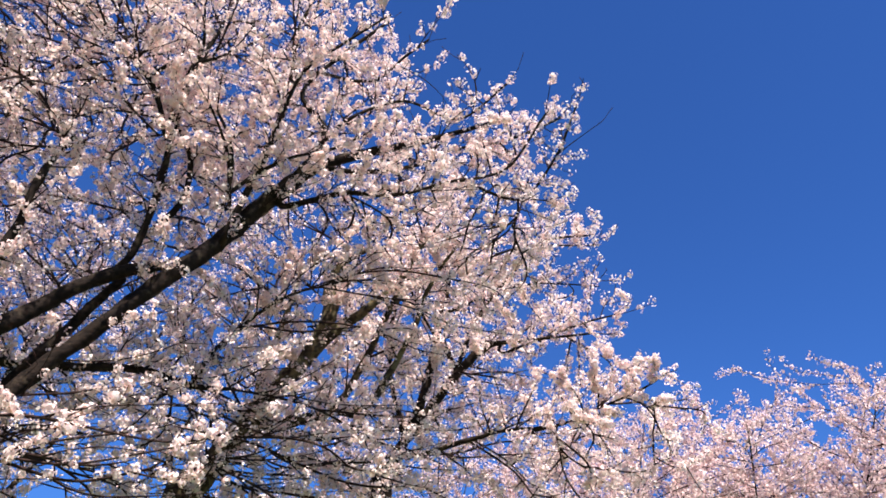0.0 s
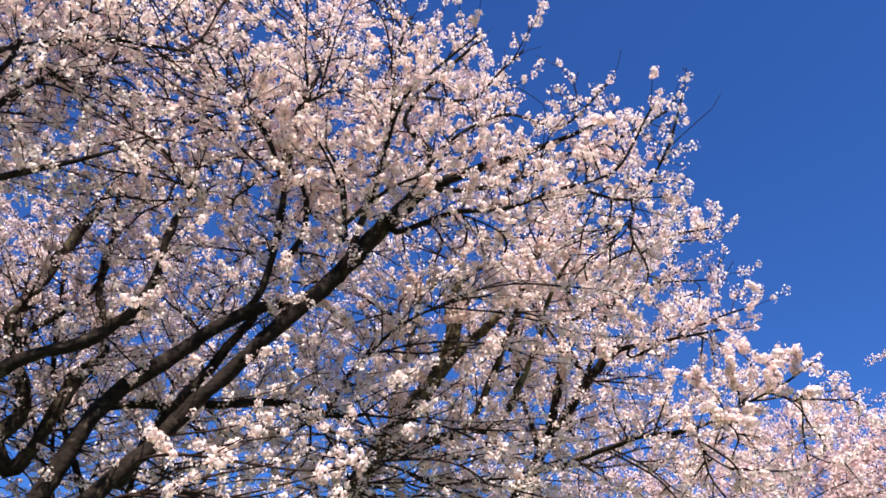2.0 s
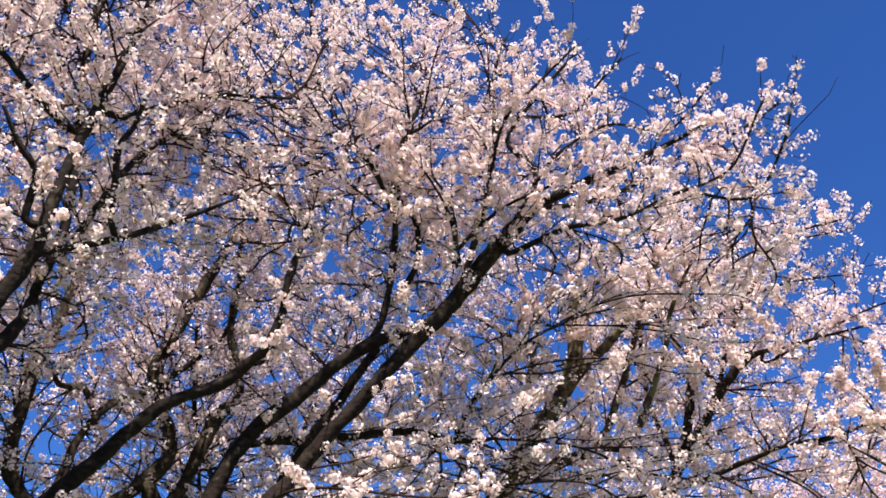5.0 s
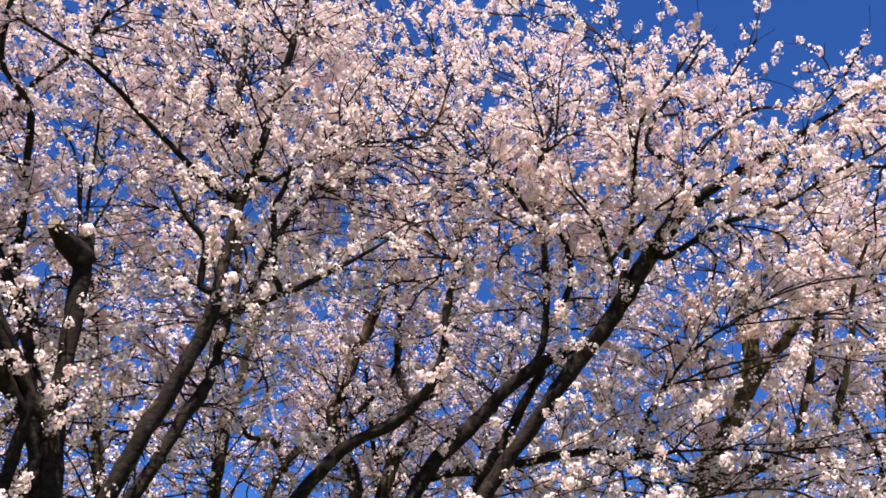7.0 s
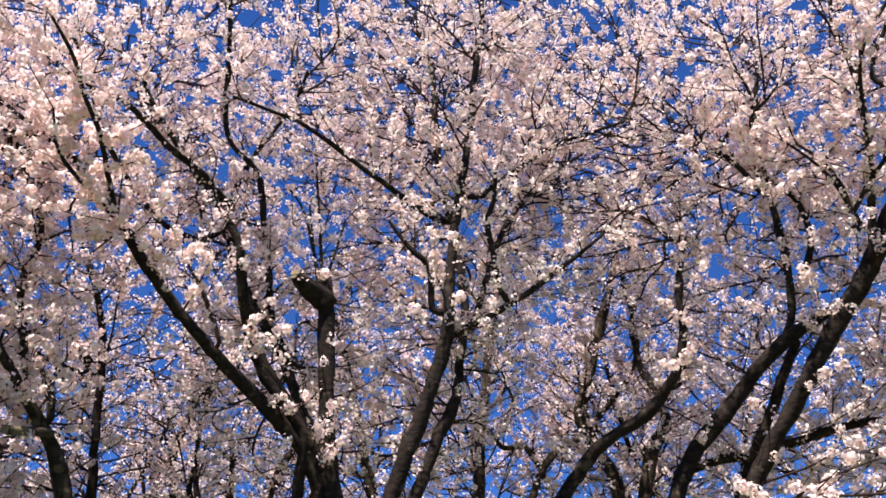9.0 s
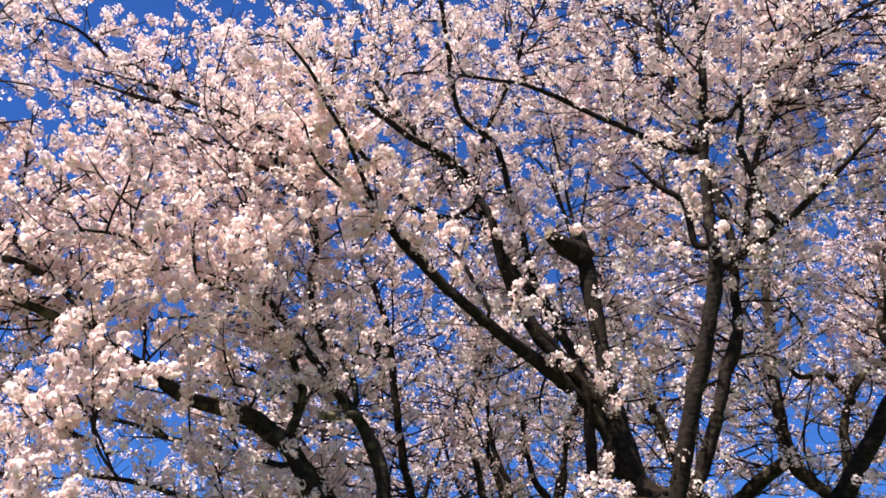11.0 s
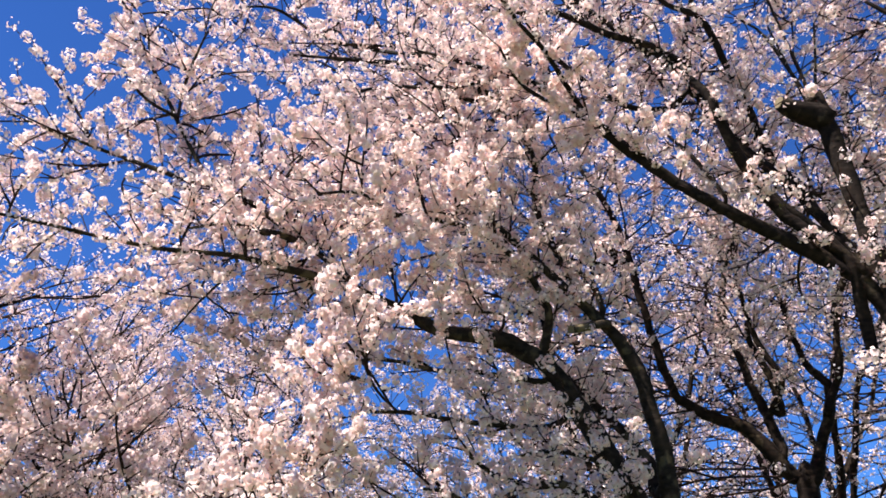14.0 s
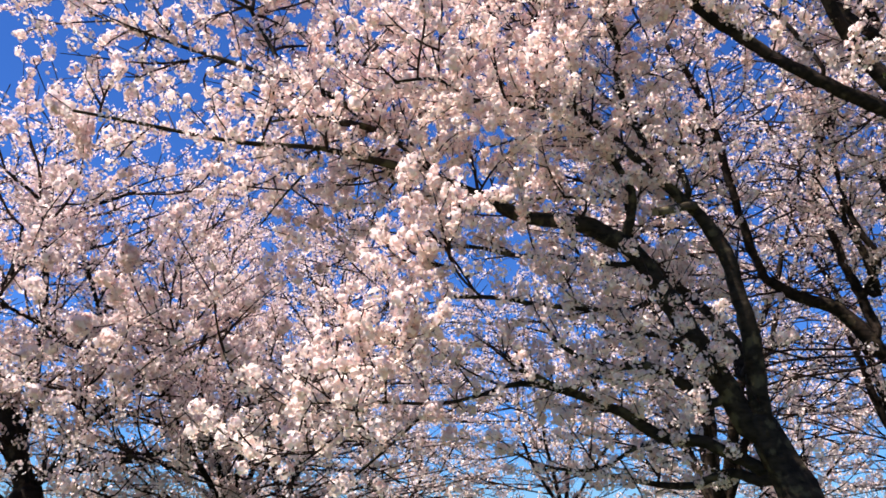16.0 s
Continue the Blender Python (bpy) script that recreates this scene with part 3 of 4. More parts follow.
grow(FORKED_CHERRY_LIMBS, "limb", (-2.93, 5.8, 2.19, 0.088), (-2.99, 5.51, 3.65, 0.052), (-3.67, 4.69, 4.78, 0.026), (-3.73, 4.54, 5.06, 0.019), (-3.75, 4.42, 5.5, 0.012))
grow(FORKED_CHERRY_LIMBS, "limb", (-3.13, 5.93, 2.69, 0.056), (-3.28, 5.99, 3.06, 0.050), (-4.08, 5.93, 3.95, 0.039))
grow(FORKED_CHERRY_LIMBS, "limb", (-3.56, 5.08, 3.68, 0.040), (-3.44, 5.06, 3.92, 0.037), (-3.42, 4.98, 4.18, 0.030), (-3.69, 4.58, 4.75, 0.019), (-3.87, 4.32, 4.93, 0.011))
grow(FORKED_CHERRY_LIMBS, "limb", (-3.04, 5.86, 1.88, 0.040), (-3.28, 5.84, 1.94, 0.031), (-3.66, 5.73, 1.85, 0.027), (-4.33, 5.5, 1.97, 0.012))
grow(FORKED_CHERRY_LIMBS, "stub", (-3.06, 5.28, 3.91, 0.033), (-3.11, 5.07, 3.83, 0.036), (-3.13, 4.88, 3.76, 0.031))
grow(FORKED_CHERRY_LIMBS, "limb", (-4.39, 3.79, 4.16, 0.028), (-5.16, 3.21, 4.96, 0.023), (-5.58, 2.74, 5.17, 0.020), (-6.29, 1.64, 5.55, 0.011))
grow(FORKED_CHERRY_LIMBS, "limb", (-5.09, 3.18, 4.9, 0.019), (-5.42, 2.9, 5.29, 0.020), (-6.25, 2.12, 7.43, 0.010))
grow(FORKED_CHERRY_LIMBS, "limb", (-4.77, 3.47, 4.57, 0.019), (-5.13, 3.31, 5.37, 0.012))
grow(FORKED_CHERRY_LIMBS, "limb", (-3.42, 4.81, 4.31, 0.029), (-3.45, 4.61, 4.4, 0.025), (-3.66, 4.27, 4.6, 0.021), (-3.95, 3.8, 4.62, 0.018), (-4.02, 3.51, 4.71, 0.014), (-4.12, 3.17, 4.6, 0.008))
grow(FORKED_CHERRY_LIMBS, "limb", (-3.32, 5.47, 4.08, 0.029), (-3.62, 5.23, 5.07, 0.028), (-3.62, 5.18, 5.71, 0.025), (-4.02, 4.83, 6.49, 0.022), (-4.44, 4.39, 6.88, 0.018), (-4.85, 3.87, 6.87, 0.014))
grow(FORKED_CHERRY_LIMBS, "limb", (-3.10, 5.32, 4.03, 0.028), (-3.16, 5.32, 4.26, 0.026), (-3.26, 5.29, 4.41, 0.019))
grow(FORKED_CHERRY_LIMBS, "limb", (-3.58, 5.09, 6.22, 0.022), (-3.68, 4.84, 6.16, 0.027), (-3.75, 4.50, 6.12, 0.023), (-3.87, 4.13, 5.98, 0.015))
grow(FORKED_CHERRY_LIMBS, "limb", (-5.58, 2.72, 5.74, 0.016), (-5.37, 2.63, 5.95, 0.013), (-5.04, 2.57, 6.21, 0.010), (-4.89, 2.56, 6.31, 0.008))
grow(FORKED_CHERRY_LIMBS, "limb", (-5.58, 2.72, 5.74, 0.016), (-5.56, 2.42, 5.75, 0.015), (-5.49, 2.21, 5.80, 0.013))
grow(FORKED_CHERRY_LIMBS, "limb", (-3.69, 4.79, 4.00, 0.014), (-4.04, 4.64, 4.07, 0.012), (-4.28, 4.54, 4.06, 0.009))
grow(FORKED_CHERRY_LIMBS, "limb", (-3.57, 5.13, 3.51, 0.023), (-3.86, 4.77, 3.55, 0.018), (-4.11, 4.41, 3.55, 0.016), (-4.28, 4.09, 3.59, 0.013), (-4.49, 3.72, 3.53, 0.009))
grow(FORKED_CHERRY_LIMBS, "limb", (-3.61, 5.22, 3.17, 0.025), (-3.87, 4.84, 3.17, 0.022), (-4.02, 4.56, 3.17, 0.020), (-4.17, 4.24, 3.19, 0.017), (-4.30, 3.95, 3.16, 0.011))
grow(FORKED_CHERRY_LIMBS, "limb", (-3.20, 5.56, 2.43, 0.041), (-3.32, 5.31, 2.61, 0.042), (-3.43, 5.11, 2.70, 0.038), (-3.60, 4.86, 2.68, 0.028), (-3.72, 4.62, 2.74, 0.019), (-3.78, 4.44, 2.84, 0.010))
grow(FORKED_CHERRY_LIMBS, "limb", (-2.99, 5.88, 1.94, 0.050), (-3.30, 5.59, 2.13, 0.045), (-3.51, 5.39, 2.17, 0.041), (-3.67, 5.20, 2.33, 0.041), (-3.81, 5.02, 2.44, 0.030), (-3.98, 4.80, 2.53, 0.029), (-4.19, 4.52, 2.56, 0.020), (-4.38, 4.28, 2.47, 0.015), (-4.54, 4.03, 2.40, 0.013), (-4.82, 3.51, 2.39, 0.011), (-5.04, 2.98, 2.34, 0.006))
grow(FORKED_CHERRY_LIMBS, "limb", (-3.57, 4.89, 2.69, 0.017), (-3.72, 4.74, 2.58, 0.019), (-3.83, 4.61, 2.49, 0.019), (-3.96, 4.39, 2.61, 0.017), (-4.05, 4.25, 2.62, 0.010))
grow(FORKED_CHERRY_LIMBS, "limb", (-3.22, 5.58, 2.82, 0.023), (-3.39, 5.31, 2.92, 0.020), (-3.57, 5.06, 2.94, 0.016), (-3.70, 4.88, 2.89, 0.009))
grow(FORKED_CHERRY_LIMBS, "limb", (-4.56, 3.99, 2.40, 0.013), (-4.71, 3.74, 2.12, 0.011), (-4.85, 3.46, 1.84, 0.008), (-4.90, 3.31, 1.68, 0.006))
grow(FORKED_CHERRY_LIMBS, "limb", (-4.79, 3.58, 2.38, 0.011), (-4.93, 3.22, 2.02, 0.008), (-5.00, 3.00, 1.86, 0.006))
grow(FORKED_CHERRY_LIMBS, "limb", (-3.51, 5.39, 2.17, 0.020), (-3.68, 5.26, 2.12, 0.018), (-3.91, 5.07, 1.96, 0.013), (-4.15, 4.84, 1.96, 0.011), (-4.38, 4.58, 2.08, 0.007))
grow(FORKED_CHERRY_LIMBS, "limb", (-4.68, 3.58, 4.49, 0.028), (-4.74, 3.33, 4.52, 0.026), (-4.79, 3.15, 4.51, 0.027), (-4.85, 2.88, 4.50, 0.018), (-4.94, 2.65, 4.40, 0.009))
grow(FORKED_CHERRY_LIMBS, "limb", (-4.90, 3.04, 4.19, 0.011), (-4.98, 2.82, 3.85, 0.009), (-5.02, 2.67, 3.59, 0.006))
grow(FORKED_CHERRY_LIMBS, "limb", (-4.05, 5.93, 4.00, 0.040), (-4.02, 5.82, 4.51, 0.036), (-4.07, 5.70, 4.75, 0.029), (-4.20, 5.52, 5.00, 0.024), (-4.31, 5.33, 5.26, 0.014))

SLENDER_CHERRY_TRUNK = [(-3.18, 9.48, -0.15, 0.296), (-3.18, 9.48, 0.25, 0.245), (-3.18, 9.48, 1.62, 0.175), (-3.18, 9.48, 2.95, 0.135), (-3.17, 9.48, 3.25, 0.105), (-3.16, 9.49, 3.43, 0.075)]
SLENDER_CHERRY_LIMBS = []
grow(SLENDER_CHERRY_LIMBS, "limb", (-3.28, 9.45, 3.32, 0.082), (-3.58, 9.23, 3.83, 0.078), (-4.15, 8.88, 4.2, 0.066), (-4.3, 8.7, 4.55, 0.053), (-4.5, 8.25, 6.45, 0.043), (-4.92, 7.77, 7.71, 0.021))
grow(SLENDER_CHERRY_LIMBS, "limb", (-3.34, 9.43, 3.64, 0.057), (-3.75, 9.35, 5.24, 0.044), (-3.67, 9.43, 6.02, 0.041), (-3.82, 9.46, 7.38, 0.022))
grow(SLENDER_CHERRY_LIMBS, "limb", (-3.09, 9.51, 3.3, 0.082), (-2.8, 9.72, 4.25, 0.063), (-3.01, 9.73, 4.68, 0.043), (-3.2, 9.79, 5.75, 0.028))
grow(SLENDER_CHERRY_LIMBS, "limb", (-2.82, 9.59, 4.03, 0.050), (-2.65, 9.8, 4.58, 0.043), (-2.6, 9.97, 5.32, 0.045), (-2.36, 10.18, 6.09, 0.035), (-2.29, 10.35, 6.96, 0.027))
grow(SLENDER_CHERRY_LIMBS, "limb", (-3.45, 9.39, 3.98, 0.042), (-3.2, 9.37, 4.39, 0.036), (-3.34, 9.21, 4.88, 0.032), (-3.4, 9.09, 5.82, 0.030), (-3.23, 9.04, 6.45, 0.020))
grow(SLENDER_CHERRY_LIMBS, "limb", (-4.47, 8.33, 6.02, 0.045), (-4.61, 8.22, 6.15, 0.039), (-4.79, 8.06, 6.33, 0.030), (-5.05, 7.92, 6.37, 0.018))
grow(SLENDER_CHERRY_LIMBS, "limb", (-3.66, 9.44, 6.00, 0.041), (-3.45, 9.45, 6.44, 0.038), (-3.28, 9.45, 6.74, 0.028))
grow(SLENDER_CHERRY_LIMBS, "limb", (-4.62, 8.29, 5.97, 0.030), (-5.12, 7.99, 6.08, 0.035), (-5.30, 7.73, 6.39, 0.043), (-5.23, 7.53, 6.86, 0.045), (-5.09, 7.38, 7.26, 0.033), (-4.94, 7.18, 7.71, 0.022))
grow(SLENDER_CHERRY_LIMBS, "limb", (-4.48, 8.35, 5.97, 0.041), (-4.69, 8.20, 6.22, 0.033), (-4.86, 8.06, 6.41, 0.026), (-5.02, 7.90, 6.65, 0.015))
grow(SLENDER_CHERRY_LIMBS, "limb", (-3.75, 9.33, 5.11, 0.042), (-3.68, 9.28, 5.52, 0.043), (-3.61, 9.23, 5.84, 0.040), (-3.33, 9.20, 6.36, 0.034), (-3.12, 9.17, 6.71, 0.023))
grow(SLENDER_CHERRY_LIMBS, "limb", (-3.27, 9.44, 4.03, 0.043), (-3.36, 9.33, 4.56, 0.041), (-3.45, 9.23, 4.97, 0.030), (-3.29, 9.17, 5.47, 0.018))

LEANING_CHERRY_TRUNK = [(0.36, 7.79, -0.15, 0.315), (0.36, 7.79, 0.25, 0.26), (0.36, 7.79, 1.31, 0.228), (0.36, 7.79, 2.39, 0.217), (0.39, 7.79, 2.81, 0.199), (0.49, 7.78, 3.13, 0.19)]
LEANING_CHERRY_LIMBS = []
grow(LEANING_CHERRY_LIMBS, "limb", (0.08, 7.8, 3.1, 0.109), (0.51, 7.6, 3.81, 0.076), (1.12, 7.36, 4.52, 0.068), (1.57, 7.19, 4.81, 0.060), (1.88, 7.02, 5.15, 0.051), (2, 6.89, 5.51, 0.042), (2.01, 6.8, 5.99, 0.032), (2.16, 6.66, 6.52, 0.022))
grow(LEANING_CHERRY_LIMBS, "limb", (1.28, 7.69, 2.87, 0.109), (1.61, 7.59, 3.44, 0.093), (1.95, 7.44, 4.4, 0.074), (2.34, 7.28, 4.86, 0.071), (2.68, 7.12, 5.25, 0.067), (3.04, 6.94, 5.5, 0.063), (3.64, 6.56, 5.75, 0.032))
grow(LEANING_CHERRY_LIMBS, "limb", (1.45, 7.66, 2.7, 0.108), (2.27, 7.32, 3.87, 0.072), (2.71, 7.1, 4.52, 0.073), (3.76, 6.38, 6.03, 0.087), (4.1, 6.08, 6.58, 0.085), (4.37, 5.81, 6.95, 0.062), (5.08, 5.01, 7.31, 0.037), (5.67, 4.11, 7.54, 0.017))
grow(LEANING_CHERRY_LIMBS, "limb", (2.39, 7.84, 3.88, 0.059), (2.7, 7.64, 4.65, 0.055), (3.05, 7.4, 5.29, 0.051), (3.2, 7.22, 5.59, 0.041))
grow(LEANING_CHERRY_LIMBS, "limb", (2.99, 6.99, 5.5, 0.040), (3.1, 6.79, 5.94, 0.040), (3.01, 6.39, 7.48, 0.032), (3.13, 6.04, 8.46, 0.015))
grow(LEANING_CHERRY_LIMBS, "limb", (3.18, 6.9, 5.98, 0.033), (3.39, 6.71, 6.37, 0.034), (3.38, 6.63, 6.81, 0.029), (3.23, 6.61, 7.11, 0.023), (2.8, 6.72, 7.73, 0.030), (2.38, 6.79, 8.11, 0.018))
grow(LEANING_CHERRY_LIMBS, "limb", (2, 7.74, 4.45, 0.044), (2.97, 7.6, 4.68, 0.045), (3.6, 7.41, 4.8, 0.041), (4.17, 7.2, 4.72, 0.034), (4.58, 7.04, 4.77, 0.017))
grow(LEANING_CHERRY_LIMBS, "limb", (3.73, 6.27, 6.01, 0.040), (3.93, 5.79, 7.71, 0.029), (3.86, 5.72, 8.51, 0.025), (3.95, 5.53, 9.25, 0.016))
grow(LEANING_CHERRY_LIMBS, "limb", (4.08, 5.93, 6.56, 0.040), (4.32, 5.63, 7.33, 0.032), (4.04, 5.72, 7.78, 0.024), (4.33, 5.37, 8.41, 0.024), (4.61, 5, 8.85, 0.016))
grow(LEANING_CHERRY_LIMBS, "limb", (4.34, 5.62, 6.85, 0.033), (4.79, 5.3, 6.9, 0.022), (5.21, 4.94, 7.07, 0.020), (5.47, 4.72, 7.31, 0.017), (5.87, 4.27, 7.44, 0.015), (6.26, 3.75, 7.74, 0.012))
grow(LEANING_CHERRY_LIMBS, "limb", (2.97, 6.52, 6.96, 0.031), (2.73, 6.41, 7.30, 0.028), (2.57, 6.40, 7.43, 0.025), (2.40, 6.38, 7.55, 0.016))
grow(LEANING_CHERRY_LIMBS, "limb", (2.59, 6.40, 7.41, 0.022), (2.72, 6.24, 7.60, 0.019), (2.83, 6.12, 7.75, 0.013))
grow(LEANING_CHERRY_LIMBS, "limb", (2.98, 6.51, 6.98, 0.028), (2.92, 6.34, 7.29, 0.028), (2.91, 6.14, 7.59, 0.025), (2.90, 5.98, 7.80, 0.019), (2.74, 5.79, 8.13, 0.010))
grow(LEANING_CHERRY_LIMBS, "limb", (2.92, 6.09, 7.64, 0.019), (3.14, 5.89, 7.81, 0.016), (3.29, 5.72, 7.96, 0.010))
grow(LEANING_CHERRY_LIMBS, "limb", (3.69, 6.24, 6.24, 0.024), (3.47, 6.08, 6.79, 0.018), (3.12, 6.03, 7.21, 0.012))
grow(LEANING_CHERRY_LIMBS, "limb", (3.61, 6.20, 6.39, 0.021), (3.79, 5.92, 6.64, 0.021), (4.01, 5.65, 6.83, 0.018), (4.30, 5.34, 6.96, 0.015), (4.47, 5.07, 7.12, 0.009))
grow(LEANING_CHERRY_LIMBS, "limb", (4.21, 6.07, 6.49, 0.031), (4.58, 5.57, 6.63, 0.028), (4.92, 5.20, 6.61, 0.024), (5.12, 4.89, 6.64, 0.018), (5.23, 4.65, 6.71, 0.012))
grow(LEANING_CHERRY_LIMBS, "limb", (5.24, 4.66, 6.69, 0.018), (5.54, 4.36, 6.79, 0.015), (5.71, 4.10, 6.93, 0.015), (5.75, 3.74, 7.31, 0.013), (5.76, 3.61, 7.44, 0.009))
grow(LEANING_CHERRY_LIMBS, "limb", (5.48, 4.47, 6.70, 0.015), (5.94, 4.16, 6.62, 0.015), (6.02, 3.72, 7.03, 0.012), (5.95, 3.38, 7.48, 0.009))
grow(LEANING_CHERRY_LIMBS, "limb", (4.23, 5.74, 6.99, 0.022), (4.38, 5.35, 7.36, 0.019), (4.76, 4.84, 7.63, 0.016), (5.31, 4.51, 7.54, 0.013), (5.51, 3.95, 7.87, 0.010))
grow(LEANING_CHERRY_LIMBS, "limb", (3.77, 5.90, 6.69, 0.021), (3.73, 5.35, 7.58, 0.019), (3.96, 4.89, 7.98, 0.016), (4.18, 4.50, 8.26, 0.010))
grow(LEANING_CHERRY_LIMBS, "limb", (4.06, 5.61, 8.05, 0.020), (4.65, 5.29, 8.12, 0.017), (4.84, 4.92, 8.42, 0.014), (4.96, 4.66, 8.60, 0.010))
grow(LEANING_CHERRY_LIMBS, "limb", (4.19, 7.15, 4.83, 0.031), (4.20, 7.00, 5.04, 0.025), (4.33, 6.70, 5.31, 0.022), (4.47, 6.42, 5.53, 0.018), (4.67, 6.10, 5.68, 0.012))
grow(LEANING_CHERRY_LIMBS, "limb", (3.62, 6.27, 6.27, 0.024), (3.56, 6.11, 6.67, 0.021), (3.40, 6.04, 6.97, 0.015), (3.23, 6.03, 7.16, 0.012))

GREY_CHERRY_TRUNK = [(5.09, 8.61, -0.15, 0.281), (5.09, 8.61, 0.25, 0.233), (5.09, 8.61, 2.13, 0.204), (5.09, 8.61, 3.88, 0.194), (5.25, 8.51, 4.21, 0.169)]
GREY_CHERRY_LIMBS = []
grow(GREY_CHERRY_LIMBS, "limb", (5.22, 8.53, 4.17, 0.156), (6.07, 7.62, 5.93, 0.101), (6.61, 6.93, 6.67, 0.048), (6.82, 6.6, 7.23, 0.035), (6.91, 6.38, 7.85, 0.021))
grow(GREY_CHERRY_LIMBS, "cut", (6.07, 7.69, 5.84, 0.081), (6.16, 7.54, 6.36, 0.096), (6.2, 7.42, 6.81, 0.104), (6.26, 7.28, 7.1, 0.105))
grow(GREY_CHERRY_LIMBS, "limb", (5.49, 8.12, 4.78, 0.065), (5.93, 7.12, 4.88, 0.037), (6.04, 6.67, 4.76, 0.018))
grow(GREY_CHERRY_LIMBS, "limb", (5.48, 8.15, 4.73, 0.058), (5.93, 7.80, 4.93, 0.051), (6.31, 7.49, 5.09, 0.047), (6.46, 7.16, 5.61, 0.048), (6.51, 6.81, 6.22, 0.040), (6.52, 6.35, 6.95, 0.026), (6.61, 5.94, 7.39, 0.015))
grow(GREY_CHERRY_LIMBS, "limb", (5.96, 7.02, 4.90, 0.038), (6.29, 6.76, 5.00, 0.038), (6.39, 6.50, 5.47, 0.042), (6.44, 6.27, 5.88, 0.035), (6.45, 5.94, 6.46, 0.025), (6.54, 5.57, 6.89, 0.014))
grow(GREY_CHERRY_LIMBS, "limb", (5.55, 7.89, 4.83, 0.050), (5.39, 7.78, 5.20, 0.046), (5.37, 7.52, 5.62, 0.042), (5.29, 7.22, 6.10, 0.032), (5.23, 6.96, 6.46, 0.017))
grow(GREY_CHERRY_LIMBS, "limb", (6.10, 7.54, 6.57, 0.061), (6.12, 7.35, 6.99, 0.062), (6.22, 7.19, 7.18, 0.039), (6.44, 6.96, 7.37, 0.019))

UPRIGHT_CHERRY_TRUNK = [(7.25, 7.59, -0.15, 0.217), (7.25, 7.59, 0.25, 0.18), (7.25, 7.59, 2.32, 0.158), (7.25, 7.59, 4.22, 0.15), (7.37, 7.48, 4.58, 0.124)]
UPRIGHT_CHERRY_LIMBS = []
grow(UPRIGHT_CHERRY_LIMBS, "limb", (7.37, 7.48, 4.55, 0.093), (7.57, 7.15, 5.54, 0.065), (7.72, 6.87, 6.91, 0.041), (7.74, 6.65, 9.33, 0.017))
grow(UPRIGHT_CHERRY_LIMBS, "limb", (7.55, 7.3, 5.13, 0.071), (7.84, 6.43, 6.04, 0.054), (7.99, 5.94, 6.15, 0.029), (8.29, 4.85, 6.06, 0.014))
grow(UPRIGHT_CHERRY_LIMBS, "limb", (7.51, 7.33, 4.77, 0.038), (7.85, 6.04, 4.91, 0.023), (7.92, 5.43, 4.85, 0.018))
grow(UPRIGHT_CHERRY_LIMBS, "limb", (7.49, 7.35, 4.99, 0.039), (7.32, 7.49, 6.01, 0.035), (7.35, 7.43, 7.1, 0.036), (7.6, 7.14, 8.25, 0.027), (7.84, 6.83, 9.07, 0.017))
grow(UPRIGHT_CHERRY_LIMBS, "limb", (7.76, 6.78, 5.74, 0.034), (7.9, 6.34, 6.7, 0.030), (8.06, 5.84, 7.25, 0.025), (8.17, 5.36, 7.61, 0.020), (8.34, 4.75, 7.53, 0.013))
grow(UPRIGHT_CHERRY_LIMBS, "limb", (7.91, 5.59, 4.83, 0.020), (8.07, 5.20, 4.88, 0.017), (8.21, 4.64, 5.04, 0.015), (8.30, 4.23, 5.15, 0.012), (8.33, 3.89, 5.28, 0.007))
grow(UPRIGHT_CHERRY_LIMBS, "limb", (8.00, 6.06, 6.04, 0.019), (8.21, 5.46, 6.17, 0.016), (8.35, 4.93, 6.27, 0.013), (8.47, 4.50, 6.29, 0.008))
grow(UPRIGHT_CHERRY_LIMBS, "limb", (7.72, 6.77, 7.51, 0.020), (7.96, 6.28, 7.59, 0.017), (8.19, 5.73, 7.68, 0.017), (8.45, 5.24, 7.61, 0.014), (8.66, 4.79, 7.54, 0.008))
grow(UPRIGHT_CHERRY_LIMBS, "limb", (7.77, 6.88, 6.83, 0.020), (8.05, 6.20, 7.03, 0.017), (8.32, 5.61, 7.08, 0.014), (8.71, 4.88, 6.93, 0.008))
grow(UPRIGHT_CHERRY_LIMBS, "limb", (7.77, 6.62, 5.89, 0.025), (7.56, 6.77, 6.20, 0.022), (7.28, 6.91, 6.68, 0.020), (6.93, 6.99, 7.30, 0.014))

SLIM_CHERRY_TRUNK = [(0.92, 10.96, -0.15, 0.265), (0.92, 10.96, 0.25, 0.22), (0.92, 10.96, 1.95, 0.192), (0.92, 10.96, 3.54, 0.183), (0.92, 10.96, 4, 0.156)]
SLIM_CHERRY_LIMBS = []
grow(SLIM_CHERRY_LIMBS, "limb", (1.09, 10.95, 4.41, 0.1), (1.86, 10.78, 5.23, 0.094), (1.54, 10.78, 6.11, 0.089), (1.48, 10.73, 6.65, 0.09), (1.97, 10.53, 8.09, 0.071), (2.18, 10.43, 8.97, 0.049), (2.23, 10.36, 9.82, 0.025))
grow(SLIM_CHERRY_LIMBS, "limb", (0.37, 10.99, 4.5, 0.086), (-0.02, 10.97, 5.31, 0.08), (0.16, 10.9, 7.36, 0.07), (0.62, 10.78, 10.7, 0.027))
